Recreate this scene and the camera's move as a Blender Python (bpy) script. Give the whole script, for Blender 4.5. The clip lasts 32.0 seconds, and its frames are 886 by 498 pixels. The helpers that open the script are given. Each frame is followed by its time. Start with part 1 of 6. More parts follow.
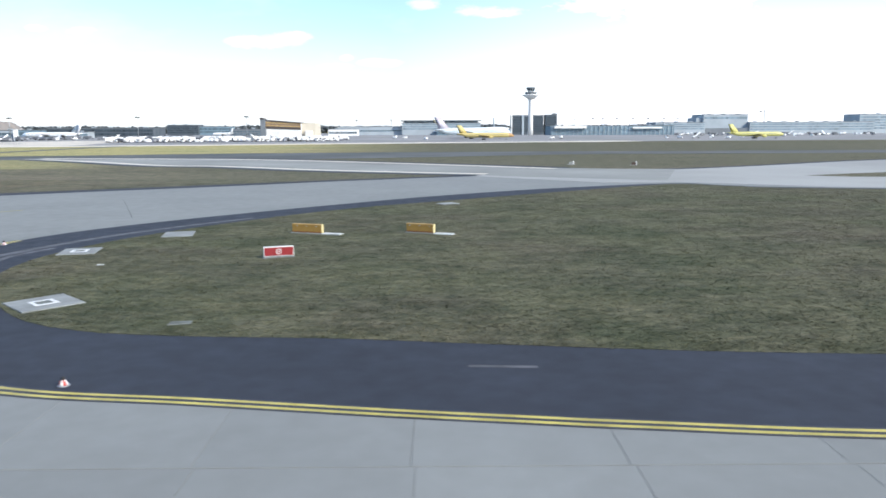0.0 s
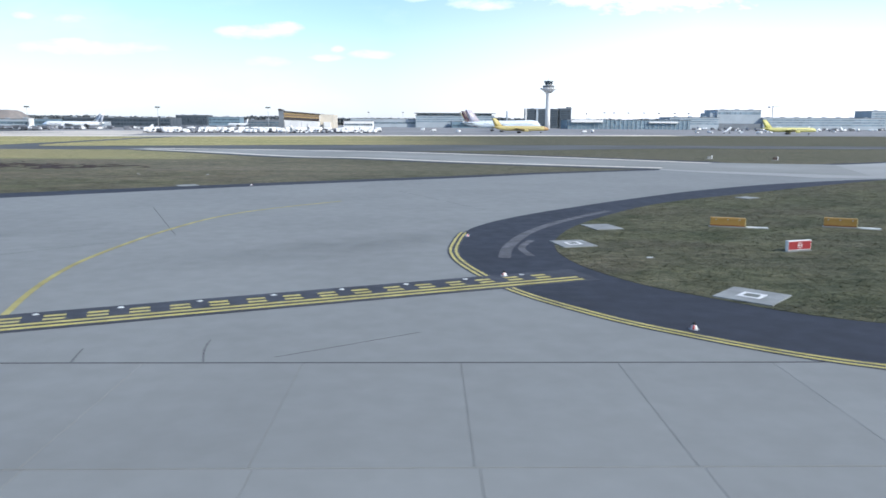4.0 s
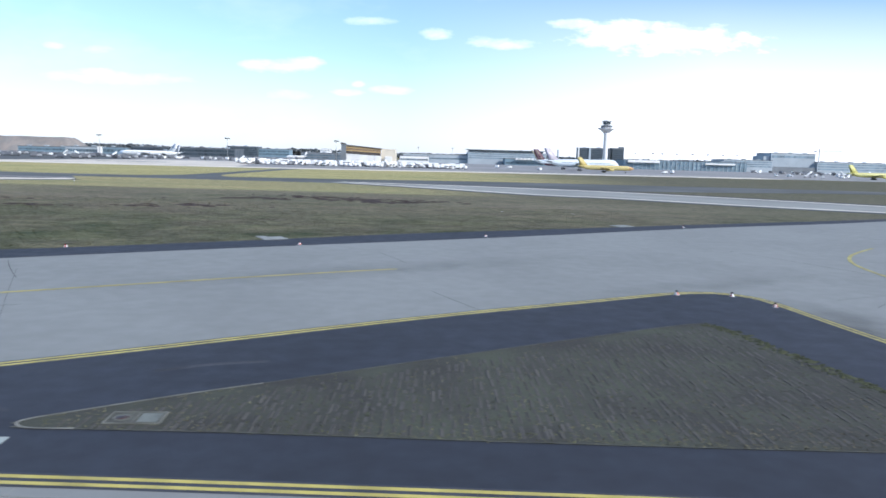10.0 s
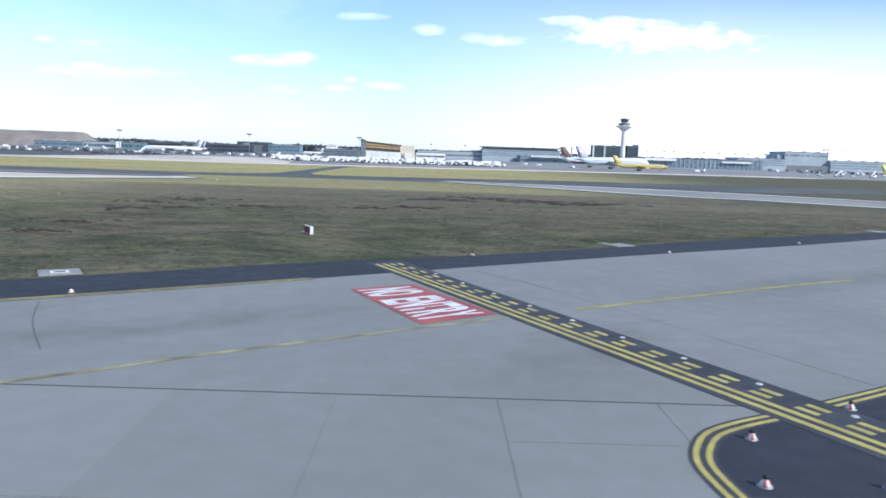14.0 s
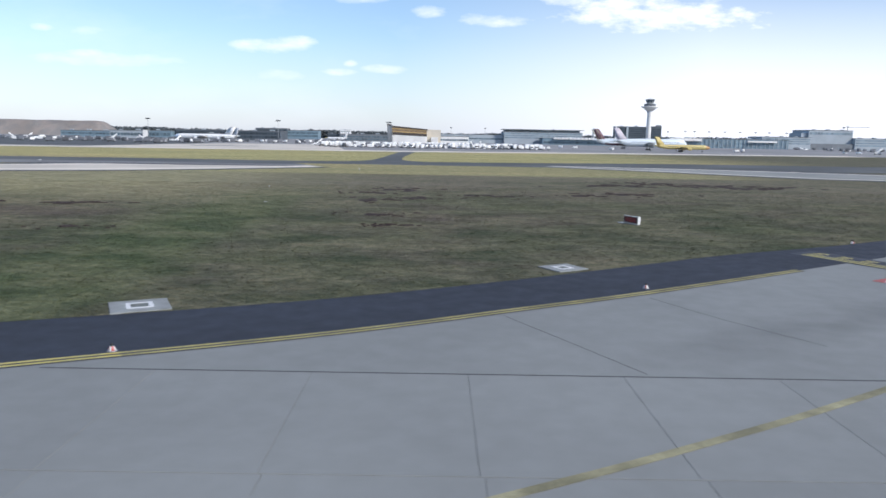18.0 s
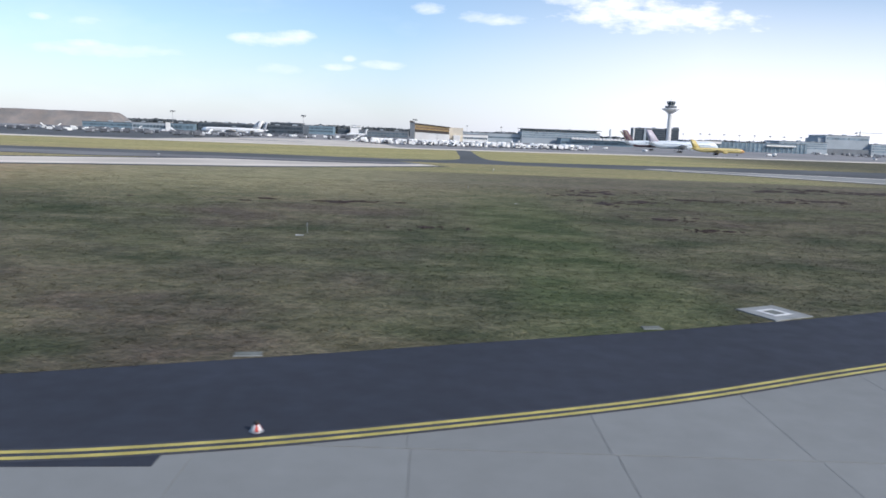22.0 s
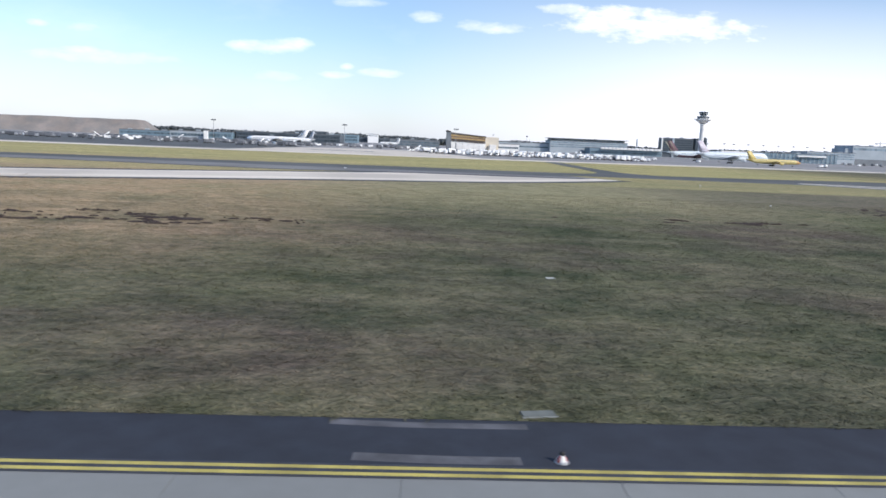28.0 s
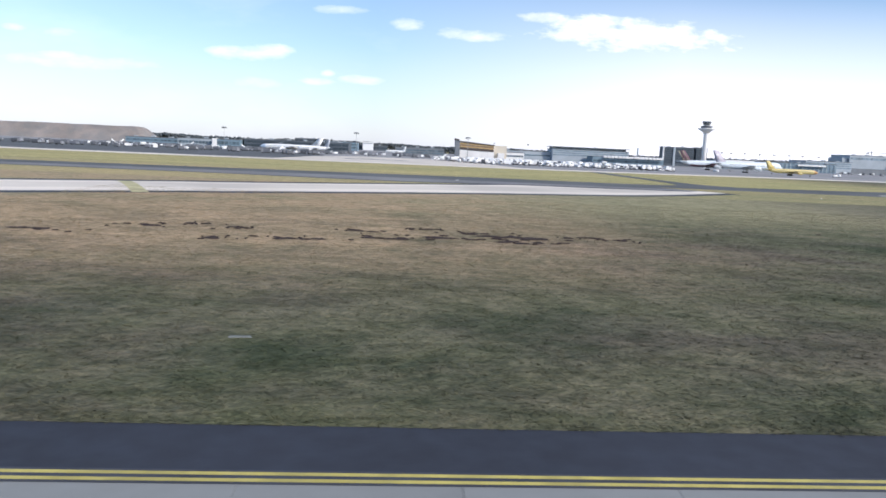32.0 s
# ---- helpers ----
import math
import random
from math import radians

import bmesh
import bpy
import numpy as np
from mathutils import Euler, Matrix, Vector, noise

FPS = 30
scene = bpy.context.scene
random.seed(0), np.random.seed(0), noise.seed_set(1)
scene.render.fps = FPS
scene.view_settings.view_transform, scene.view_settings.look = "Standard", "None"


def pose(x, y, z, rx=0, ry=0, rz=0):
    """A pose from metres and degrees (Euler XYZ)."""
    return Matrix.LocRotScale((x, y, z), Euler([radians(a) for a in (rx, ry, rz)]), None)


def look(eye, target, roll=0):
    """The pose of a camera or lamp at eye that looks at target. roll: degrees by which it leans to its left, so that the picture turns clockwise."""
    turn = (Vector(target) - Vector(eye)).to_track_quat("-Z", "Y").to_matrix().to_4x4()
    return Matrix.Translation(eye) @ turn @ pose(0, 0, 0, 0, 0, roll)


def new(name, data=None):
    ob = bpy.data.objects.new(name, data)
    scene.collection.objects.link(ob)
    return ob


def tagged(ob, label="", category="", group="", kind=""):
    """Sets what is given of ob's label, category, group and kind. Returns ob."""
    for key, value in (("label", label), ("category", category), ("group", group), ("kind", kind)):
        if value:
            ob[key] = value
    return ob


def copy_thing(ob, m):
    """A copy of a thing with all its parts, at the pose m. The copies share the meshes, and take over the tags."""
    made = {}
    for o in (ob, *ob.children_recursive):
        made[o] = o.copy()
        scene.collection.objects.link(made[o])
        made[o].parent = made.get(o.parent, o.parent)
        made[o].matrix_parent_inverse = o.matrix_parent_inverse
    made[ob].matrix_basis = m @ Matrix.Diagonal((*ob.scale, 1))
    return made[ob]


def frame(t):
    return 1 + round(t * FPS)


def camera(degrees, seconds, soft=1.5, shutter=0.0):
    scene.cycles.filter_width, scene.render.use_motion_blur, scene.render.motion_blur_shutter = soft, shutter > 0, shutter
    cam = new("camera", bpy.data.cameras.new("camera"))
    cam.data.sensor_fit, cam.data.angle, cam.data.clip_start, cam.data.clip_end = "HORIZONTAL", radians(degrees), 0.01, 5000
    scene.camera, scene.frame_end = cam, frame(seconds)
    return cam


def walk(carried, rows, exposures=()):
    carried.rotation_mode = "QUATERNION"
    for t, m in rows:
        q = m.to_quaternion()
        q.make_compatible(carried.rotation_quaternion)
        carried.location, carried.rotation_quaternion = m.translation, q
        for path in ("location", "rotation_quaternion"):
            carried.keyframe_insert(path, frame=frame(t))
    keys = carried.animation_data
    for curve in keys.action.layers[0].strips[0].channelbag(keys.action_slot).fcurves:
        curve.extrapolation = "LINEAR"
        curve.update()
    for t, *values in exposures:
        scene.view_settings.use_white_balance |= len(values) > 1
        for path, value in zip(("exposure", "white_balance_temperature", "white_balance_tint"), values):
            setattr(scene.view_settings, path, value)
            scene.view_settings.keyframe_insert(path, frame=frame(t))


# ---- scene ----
cam = camera(62.70, 32.0, soft=1.65, shutter=0.3)
PATH = [
    (0, look((-0.000, -0.000, 8.503), (1.123, 49.326, 0.401), -0.24)),
    (0.5, look((-4.417, 0.151, 8.497), (-3.650, 49.516, 0.592), -0.16)),
    (1, look((-8.844, 0.302, 8.500), (-8.045, 49.745, 1.099), -0.38)),
    (1.5, look((-13.329, 0.451, 8.499), (-12.059, 49.792, 0.507), -0.25)),
    (2, look((-17.877, 0.597, 8.501), (-17.218, 49.970, 0.635), -0.27)),
    (2.5, look((-22.407, 0.734, 8.497), (-21.526, 50.066, 0.396), -0.23)),
    (4.5, look((-40.287, 1.136, 8.503), (-38.410, 50.355, -0.101), 0.39)),
    (5, look((-44.854, 1.206, 8.501), (-43.406, 50.451, -0.031), 0.25)),
    (5.5, look((-49.479, 1.269, 8.508), (-48.032, 50.571, 0.310), 0.58)),
    (6, look((-54.186, 1.327, 8.503), (-52.556, 50.704, 0.805), 1.06)),
    (6.5, look((-58.947, 1.390, 8.492), (-57.870, 50.833, 1.128), -0.50)),
    (7, look((-63.690, 1.466, 8.495), (-62.816, 50.922, 1.196), -1.01)),
    (7.5, look((-68.440, 1.547, 8.500), (-67.101, 50.994, 1.206), -0.38)),
    (8, look((-73.170, 1.632, 8.507), (-72.050, 51.102, 1.328), 0.06)),
    (8.5, look((-77.873, 1.721, 8.504), (-77.083, 51.228, 1.547), 0.04)),
    (9, look((-82.553, 1.820, 8.494), (-81.432, 51.343, 1.692), 0.61)),
    (9.5, look((-87.232, 1.936, 8.504), (-86.202, 51.527, 2.200), 1.11)),
    (10, look((-91.884, 2.061, 8.502), (-91.118, 51.666, 2.271), 1.61)),
    (10.5, look((-96.463, 2.187, 8.501), (-95.005, 51.751, 2.081), 3.03)),
    (11, look((-100.949, 2.306, 8.503), (-99.648, 51.904, 2.313), 2.26)),
    (11.5, look((-105.358, 2.413, 8.504), (-104.037, 51.998, 2.211), 1.22)),
    (12, look((-109.756, 2.505, 8.495), (-107.260, 52.049, 2.239), 0.29)),
    (12.5, look((-114.242, 2.582, 8.499), (-111.674, 52.110, 2.144), 0.98)),
    (13, look((-118.727, 2.647, 8.500), (-115.868, 52.101, 1.704), 1.50)),
    (13.5, look((-123.059, 2.695, 8.501), (-121.468, 52.272, 2.209), 2.23)),
    (15.5, look((-140.113, 2.756, 8.503), (-138.958, 52.150, 0.832), 1.69)),
    (16, look((-144.194, 2.747, 8.500), (-142.700, 52.110, 0.688), 2.12)),
    (16.5, look((-148.217, 2.728, 8.500), (-146.817, 52.070, 0.537), 1.98)),
    (17, look((-152.193, 2.699, 8.498), (-150.873, 52.041, 0.525), 1.31)),
    (17.5, look((-156.154, 2.655, 8.499), (-154.744, 52.026, 0.717), 1.81)),
    (18, look((-160.101, 2.595, 8.499), (-158.951, 52.000, 0.894), 1.06)),
    (18.5, look((-164.033, 2.514, 8.498), (-162.936, 51.918, 0.878), 0.91)),
    (19, look((-167.974, 2.415, 8.498), (-166.865, 51.836, 0.995), 1.60)),
    (19.5, look((-171.960, 2.307, 8.499), (-170.639, 51.730, 1.041), 1.73)),
    (20, look((-175.987, 2.196, 8.503), (-174.992, 51.609, 0.925), 2.00)),
    (20.5, look((-180.022, 2.083, 8.501), (-178.927, 51.485, 0.869), 1.98)),
    (21, look((-184.064, 1.958, 8.505), (-182.888, 51.352, 0.834), 1.70)),
    (21.5, look((-188.156, 1.818, 8.506), (-186.794, 51.194, 0.752), 2.47)),
    (22, look((-192.304, 1.672, 8.494), (-190.843, 51.041, 0.716), 2.15)),
    (22.5, look((-196.398, 1.530, 8.502), (-195.078, 50.950, 1.023), 1.95)),
    (23, look((-200.366, 1.399, 8.511), (-199.007, 50.817, 1.026), 2.28)),
    (23.5, look((-204.469, 1.273, 8.498), (-203.262, 50.685, 0.950), 2.32)),
    (24, look((-208.746, 1.153, 8.501), (-207.520, 50.543, 0.808), 1.75)),
    (24.5, look((-213.153, 1.042, 8.492), (-211.895, 50.439, 0.849), 1.18)),
    (25, look((-217.564, 0.939, 8.492), (-216.435, 50.354, 0.951), 1.47)),
    (25.5, look((-221.915, 0.842, 8.494), (-220.350, 50.229, 0.843), 2.54)),
    (27.5, look((-238.762, 0.543, 8.498), (-237.943, 49.937, 0.780), 1.30)),
    (28, look((-243.105, 0.493, 8.505), (-241.442, 49.936, 1.253), 2.38)),
    (28.5, look((-247.483, 0.446, 8.504), (-245.744, 49.860, 1.073), 2.09)),
    (29, look((-251.963, 0.401, 8.500), (-249.969, 49.788, 0.950), 1.34)),
    (29.5, look((-256.430, 0.352, 8.496), (-253.964, 49.728, 1.016), 1.90)),
    (30, look((-260.884, 0.293, 8.501), (-257.924, 49.702, 1.431), 2.32)),
    (30.5, look((-265.381, 0.224, 8.497), (-262.562, 49.668, 1.618), 2.44)),
    (31, look((-269.919, 0.149, 8.499), (-266.938, 49.557, 1.429), 1.01)),
    (31.5, look((-274.484, 0.074, 8.497), (-271.113, 49.499, 1.727), 2.23)),
    (32, look((-279.055, -0.000, 8.495), (-276.116, 49.459, 1.774), 2.57)),
]
walk(cam, PATH, [(0, 0.98, 6450, 9), (2.0, 0.91, 6300, 9), (4.5, 0.70, 6150, 10), (6, 0.62, 6100, 11), (9, 0.62, 6100, 11), (11, 0.92, 5950, 10), (12, 0.92, 5860, 10), (13.5, 0.79, 5930, 10), (15.5, 0.54, 6200, 11), (19, 0.45, 6300, 13), (22, 0.43, 6380, 13), (28, 0.53, 6400, 13), (32, 0.59, 6400, 14)])

# ---- light: sky with clouds, afternoon sun ----
SUN_AZIMUTH, SUN_ELEVATION = radians(126), radians(36)   # azimuth from the view axis (+y) towards +x


def build_sky():
    world = bpy.data.worlds.new("sky")
    scene.world = world
    world.use_nodes = True
    tree = world.node_tree
    tree.nodes.clear()
    link = tree.links.new
    sky = tree.nodes.new("ShaderNodeTexSky")
    sky.sky_type, sky.sun_disc = "NISHITA", False
    sky.sun_elevation, sky.sun_rotation = SUN_ELEVATION, SUN_AZIMUTH
    sky.air_density, sky.dust_density, sky.ozone_density = 1.0, 0.6, 3.2
    coord = tree.nodes.new("ShaderNodeTexCoord")
    split = tree.nodes.new("ShaderNodeSeparateXYZ")
    link(coord.outputs["Generated"], split.inputs[0])

    def math(op, a, b=None, c=None, clamp=False):
        n = tree.nodes.new("ShaderNodeMath")
        n.operation, n.use_clamp = op, clamp
        for i, v in enumerate((a, b, c)):
            if v is None:
                continue
            if isinstance(v, (int, float)):
                n.inputs[i].default_value = v
            else:
                link(v, n.inputs[i])
        return n.outputs[0]

    ahead = math("MAXIMUM", split.outputs[1], 0.05)
    u, v = math("DIVIDE", split.outputs[0], ahead), math("DIVIDE", split.outputs[2], ahead)
    plane = tree.nodes.new("ShaderNodeCombineXYZ")
    link(u, plane.inputs[0]), link(math("MULTIPLY", v, 2.6), plane.inputs[1])

    def fog(scale, detail, rough):
        n = tree.nodes.new("ShaderNodeTexNoise")
        n.inputs["Scale"].default_value, n.inputs["Detail"].default_value = scale, detail
        n.inputs["Roughness"].default_value = rough
        link(plane.outputs[0], n.inputs["Vector"])
        return n.outputs["Fac"]

    ragged, veil = fog(26.0, 6.0, 0.6), fog(5.0, 5.0, 0.55)
    # small fair-weather clouds: centre across, centre up, half width, half height, thickness
    puffs = ((-0.205, 0.1165, 0.052, 0.0100, 1.15), (-0.180, 0.121, 0.030, 0.0085, 1.1), (-0.247, 0.117, 0.020, 0.0065, 1.0),
             (-0.001, 0.164, 0.026, 0.0085, 1.0),
             (0.090, 0.153, 0.050, 0.0090, 1.1), (0.062, 0.156, 0.024, 0.0075, 1.0), (0.315, 0.165, 0.150, 0.0235, 1.9), (0.250, 0.168, 0.085, 0.023, 1.9), (0.183, 0.181, 0.040, 0.0090, 1.2),
             (-0.123, 0.0835, 0.026, 0.0050, 1.0), (-0.105, 0.095, 0.0095, 0.0045, 0.9), (-0.059, 0.0885, 0.031, 0.0062, 0.95), (-0.199, 0.078, 0.034, 0.0070, 0.5),
             (-0.430, 0.094, 0.090, 0.0095, 0.7), (-0.459, 0.100, 0.035, 0.0065, 0.9),
             (-0.508, 0.134, 0.018, 0.0055, 0.8), (-0.452, 0.131, 0.024, 0.0065, 0.55),
             (0.236, 0.108, 0.055, 0.0085, 0.6), (-0.094, 0.178, 0.036, 0.0060, 0.8))
    cover = None
    for cx, cy, rx, ry, thick in puffs:
        a = math("DIVIDE", math("SUBTRACT", u, cx), rx)
        b = math("DIVIDE", math("SUBTRACT", v, cy), ry)
        d = math("ADD", math("MULTIPLY", a, a), math("MULTIPLY", b, b))
        d = math("ADD", math("SUBTRACT", 1.15, d), math("MULTIPLY_ADD", ragged, 3.0, -1.5))
        one = math("MULTIPLY", math("MULTIPLY", d, 0.42, clamp=True), thick, clamp=True)
        cover = one if cover is None else math("MAXIMUM", cover, one)
    thin = math("MULTIPLY", math("MULTIPLY_ADD", veil, 2.4, -1.2, clamp=True), 0.25)
    cover = math("MAXIMUM", cover, thin)
    low = math("MULTIPLY_ADD", v, -5.0, 0.66, clamp=True)          # haze towards the horizon
    glare = math("MULTIPLY", math("MULTIPLY_ADD", u, 2.4, 0.10, clamp=True), math("MULTIPLY_ADD", v, -5.6, 1.30, clamp=True))   # thin veil on the sun's side
    cover = math("MAXIMUM", cover, math("MULTIPLY", glare, 0.90))
    haze = tree.nodes.new("ShaderNodeMix")
    haze.data_type = "RGBA"
    link(math("MULTIPLY", low, 0.9, clamp=True), haze.inputs["Factor"])
    link(sky.outputs[0], haze.inputs["A"])
    haze.inputs["B"].default_value = (4.62, 5.08, 6.22, 1)
    mix = tree.nodes.new("ShaderNodeMix")
    mix.data_type = "RGBA"
    link(cover, mix.inputs["Factor"])
    link(haze.outputs["Result"], mix.inputs["A"])
    mix.inputs["B"].default_value = (7.3, 7.55, 8.3, 1)
    back = tree.nodes.new("ShaderNodeBackground")
    back.inputs["Strength"].default_value = 0.118
    link(mix.outputs["Result"], back.inputs["Color"])
    out = tree.nodes.new("ShaderNodeOutputWorld")
    link(back.outputs[0], out.inputs["Surface"])


build_sky()
lamp = bpy.data.lights.new("sun", "SUN")
lamp.energy, lamp.angle, lamp.color = 2.7, radians(0.8), (1.0, 0.94, 0.84)
way = Vector((math.sin(SUN_AZIMUTH) * math.cos(SUN_ELEVATION), math.cos(SUN_AZIMUTH) * math.cos(SUN_ELEVATION), math.sin(SUN_ELEVATION)))
new("sun", lamp).matrix_world = look(tuple(way * 300), (0, 0, 0))


# ---- materials ----
def material(name, base, rough=0.8, metal=0.0, spec=0.4, vary=0.15, scale=3.0, grain=60.0, bump=0.15, second=None,
             stain=0.0, stain_scale=0.25, piece=0.0, island=0.0, bump_dist=0.01):
    """A surface with coarse stains and fine grain at real-world size."""
    m = bpy.data.materials.new(name)
    m.use_nodes = True
    tree = m.node_tree
    link = tree.links.new
    bsdf = tree.nodes["Principled BSDF"]
    bsdf.inputs["Roughness"].default_value, bsdf.inputs["Metallic"].default_value = rough, metal
    bsdf.inputs["Specular IOR Level"].default_value = spec
    geo = tree.nodes.new("ShaderNodeNewGeometry")

    def fog(s, detail=4.0):
        n = tree.nodes.new("ShaderNodeTexNoise")
        n.inputs["Scale"].default_value, n.inputs["Detail"].default_value = s, detail
        link(geo.outputs["Position"], n.inputs["Vector"])
        return n.outputs["Fac"]

    def ramp(value, lo, hi, a, b):
        n = tree.nodes.new("ShaderNodeMapRange")
        for key, w in zip(("From Min", "From Max", "To Min", "To Max"), (lo, hi, a, b)):
            n.inputs[key].default_value = w
        link(value, n.inputs["Value"])
        return n.outputs["Result"]

    def mixed(fac, a, b, blend="MIX"):
        n = tree.nodes.new("ShaderNodeMix")
        n.data_type, n.blend_type = "RGBA", blend
        for socket, w in (("Factor", fac), ("A", a), ("B", b)):
            if isinstance(w, (tuple, float, int)):
                n.inputs[socket].default_value = (*w, 1) if isinstance(w, tuple) else w
            else:
                link(w, n.inputs[socket])
        return n.outputs["Result"]

    def grey(value):
        n = tree.nodes.new("ShaderNodeCombineColor")
        for i in range(3):
            link(value, n.inputs[i])
        return n.outputs[0]

    coarse, fine = fog(scale), fog(grain, 3.0)
    colour = mixed(ramp(coarse, 0.35, 0.65, 0, 1), base, second or tuple(c * (1 - vary) for c in base))
    colour = mixed(1.0, colour, grey(ramp(fine, 0.25, 0.75, 1 - vary, 1 + vary)), "MULTIPLY")
    if stain:
        colour = mixed(1.0, colour, grey(ramp(fog(stain_scale, 6.0), 0.38, 0.62, 1 - stain, 1 + stain * 0.5)), "MULTIPLY")
    if piece:
        info = tree.nodes.new("ShaderNodeObjectInfo")
        colour = mixed(1.0, colour, grey(ramp(info.outputs["Random"], 0, 1, 1 - piece, 1 + piece)), "MULTIPLY")
    if island:
        colour = mixed(1.0, colour, grey(ramp(geo.outputs["Random Per Island"], 0, 1, 1 - island, 1 + island)), "MULTIPLY")
    link(colour, bsdf.inputs["Base Color"])
    link(ramp(coarse, 0.3, 0.7, max(rough - 0.08, 0.03), min(rough + 0.08, 1)), bsdf.inputs["Roughness"])
    if bump:
        b = tree.nodes.new("ShaderNodeBump")
        b.inputs["Strength"].default_value, b.inputs["Distance"].default_value = bump, bump_dist
        link(fine, b.inputs["Height"])
        link(b.outputs[0], bsdf.inputs["Normal"])
    return m


CONCRETE = material("concrete_slab", (0.229, 0.239, 0.231), 0.85, vary=0.05, scale=0.8, grain=45, stain=0.06, stain_scale=0.09, piece=0.05, island=0.05)
CONCRETE_FAR = material("concrete_pale", (0.335, 0.34, 0.325), 0.9, vary=0.08, scale=0.05, grain=8, stain=0.12, stain_scale=0.02)
# pale concrete with the warm brightness of sunlight put into its colour
STRIP_PALE = material("sunlit_pale_strip_concrete", (0.62, 0.565, 0.485), 0.9, vary=0.09, scale=0.05, grain=8, stain=0.15, stain_scale=0.03)
STRIP_GREY = material("worn_grey_strip_concrete", (0.27, 0.277, 0.26), 0.9, vary=0.1, scale=0.05, grain=8, stain=0.18, stain_scale=0.03)
APRON = material("apron_paving", (0.27, 0.268, 0.265), 0.9, vary=0.08, scale=0.03, grain=4, stain=0.14, stain_scale=0.01)
# this and APRON_LANE: warm glare of sunlit concrete held in the base colour
CONCRETE_WHITE = material("sunlit_pale_concrete", (0.72, 0.655, 0.56), 0.9, vary=0.06, scale=0.05, grain=6, stain=0.10, stain_scale=0.03)
APRON_LANE = material("bright_apron_concrete", (0.72, 0.655, 0.56), 0.9, vary=0.08, scale=0.03, grain=4, stain=0.14, stain_scale=0.01)
RUNWAY_PALE = material("worn_pale_asphalt", (0.20, 0.198, 0.195), 0.9, vary=0.1, scale=0.05, grain=8, stain=0.2, stain_scale=0.03)
JOINT = material("joint_filler", (0.135, 0.14, 0.14), 0.9, vary=0.2, scale=0.13, second=(0.058, 0.06, 0.064))
JOINT_DARK = material("dark_joint_filler", (0.062, 0.064, 0.068), 0.9, vary=0.2, scale=2)
FAINT_JOINT = material("faint_joint_filler", (0.14, 0.145, 0.15), 0.9, vary=0.2, scale=2)
ASPHALT = material("asphalt", (0.029, 0.034, 0.047), 0.85, vary=0.10, scale=0.9, grain=90, stain=0.13, stain_scale=0.12, bump=0.3)
ASPHALT_OLD = material("worn_asphalt", (0.098, 0.104, 0.104), 0.9, vary=0.12, scale=0.05, grain=10, stain=0.2, stain_scale=0.03)
BAND_BLACK = material("black_ground_paint", (0.052, 0.056, 0.068), 0.75, vary=0.15, scale=1.2, grain=60, stain=0.2, stain_scale=0.4)
YELLOW = material("yellow_road_paint", (0.50, 0.42, 0.095), 0.5, spec=0.6, vary=0.12, scale=1.5, grain=50, stain=0.22, stain_scale=0.7)
YELLOW_FADED = material("faded_yellow_paint", (0.39, 0.345, 0.125), 0.75, vary=0.2, scale=1.2, grain=40, stain=0.3, stain_scale=0.6)
YELLOW_DUSTY = material("dusty_yellow_paint", (0.325, 0.305, 0.185), 0.8, vary=0.25, scale=0.9, grain=30, stain=0.4, stain_scale=0.5)
YELLOW_PALE = material("bleached_yellow_paint", (0.50, 0.46, 0.25), 0.8, vary=0.15, scale=0.6, grain=20, stain=0.25, stain_scale=0.3)
RED_PAINT = material("red_ground_paint", (0.38, 0.108, 0.10), 0.75, vary=0.12, scale=1.0, grain=40, stain=0.2, stain_scale=0.5)
WHITE_PAINT = material("white_ground_paint", (0.72, 0.74, 0.76), 0.7, vary=0.06, scale=1.0, grain=50, stain=0.12, stain_scale=0.8)


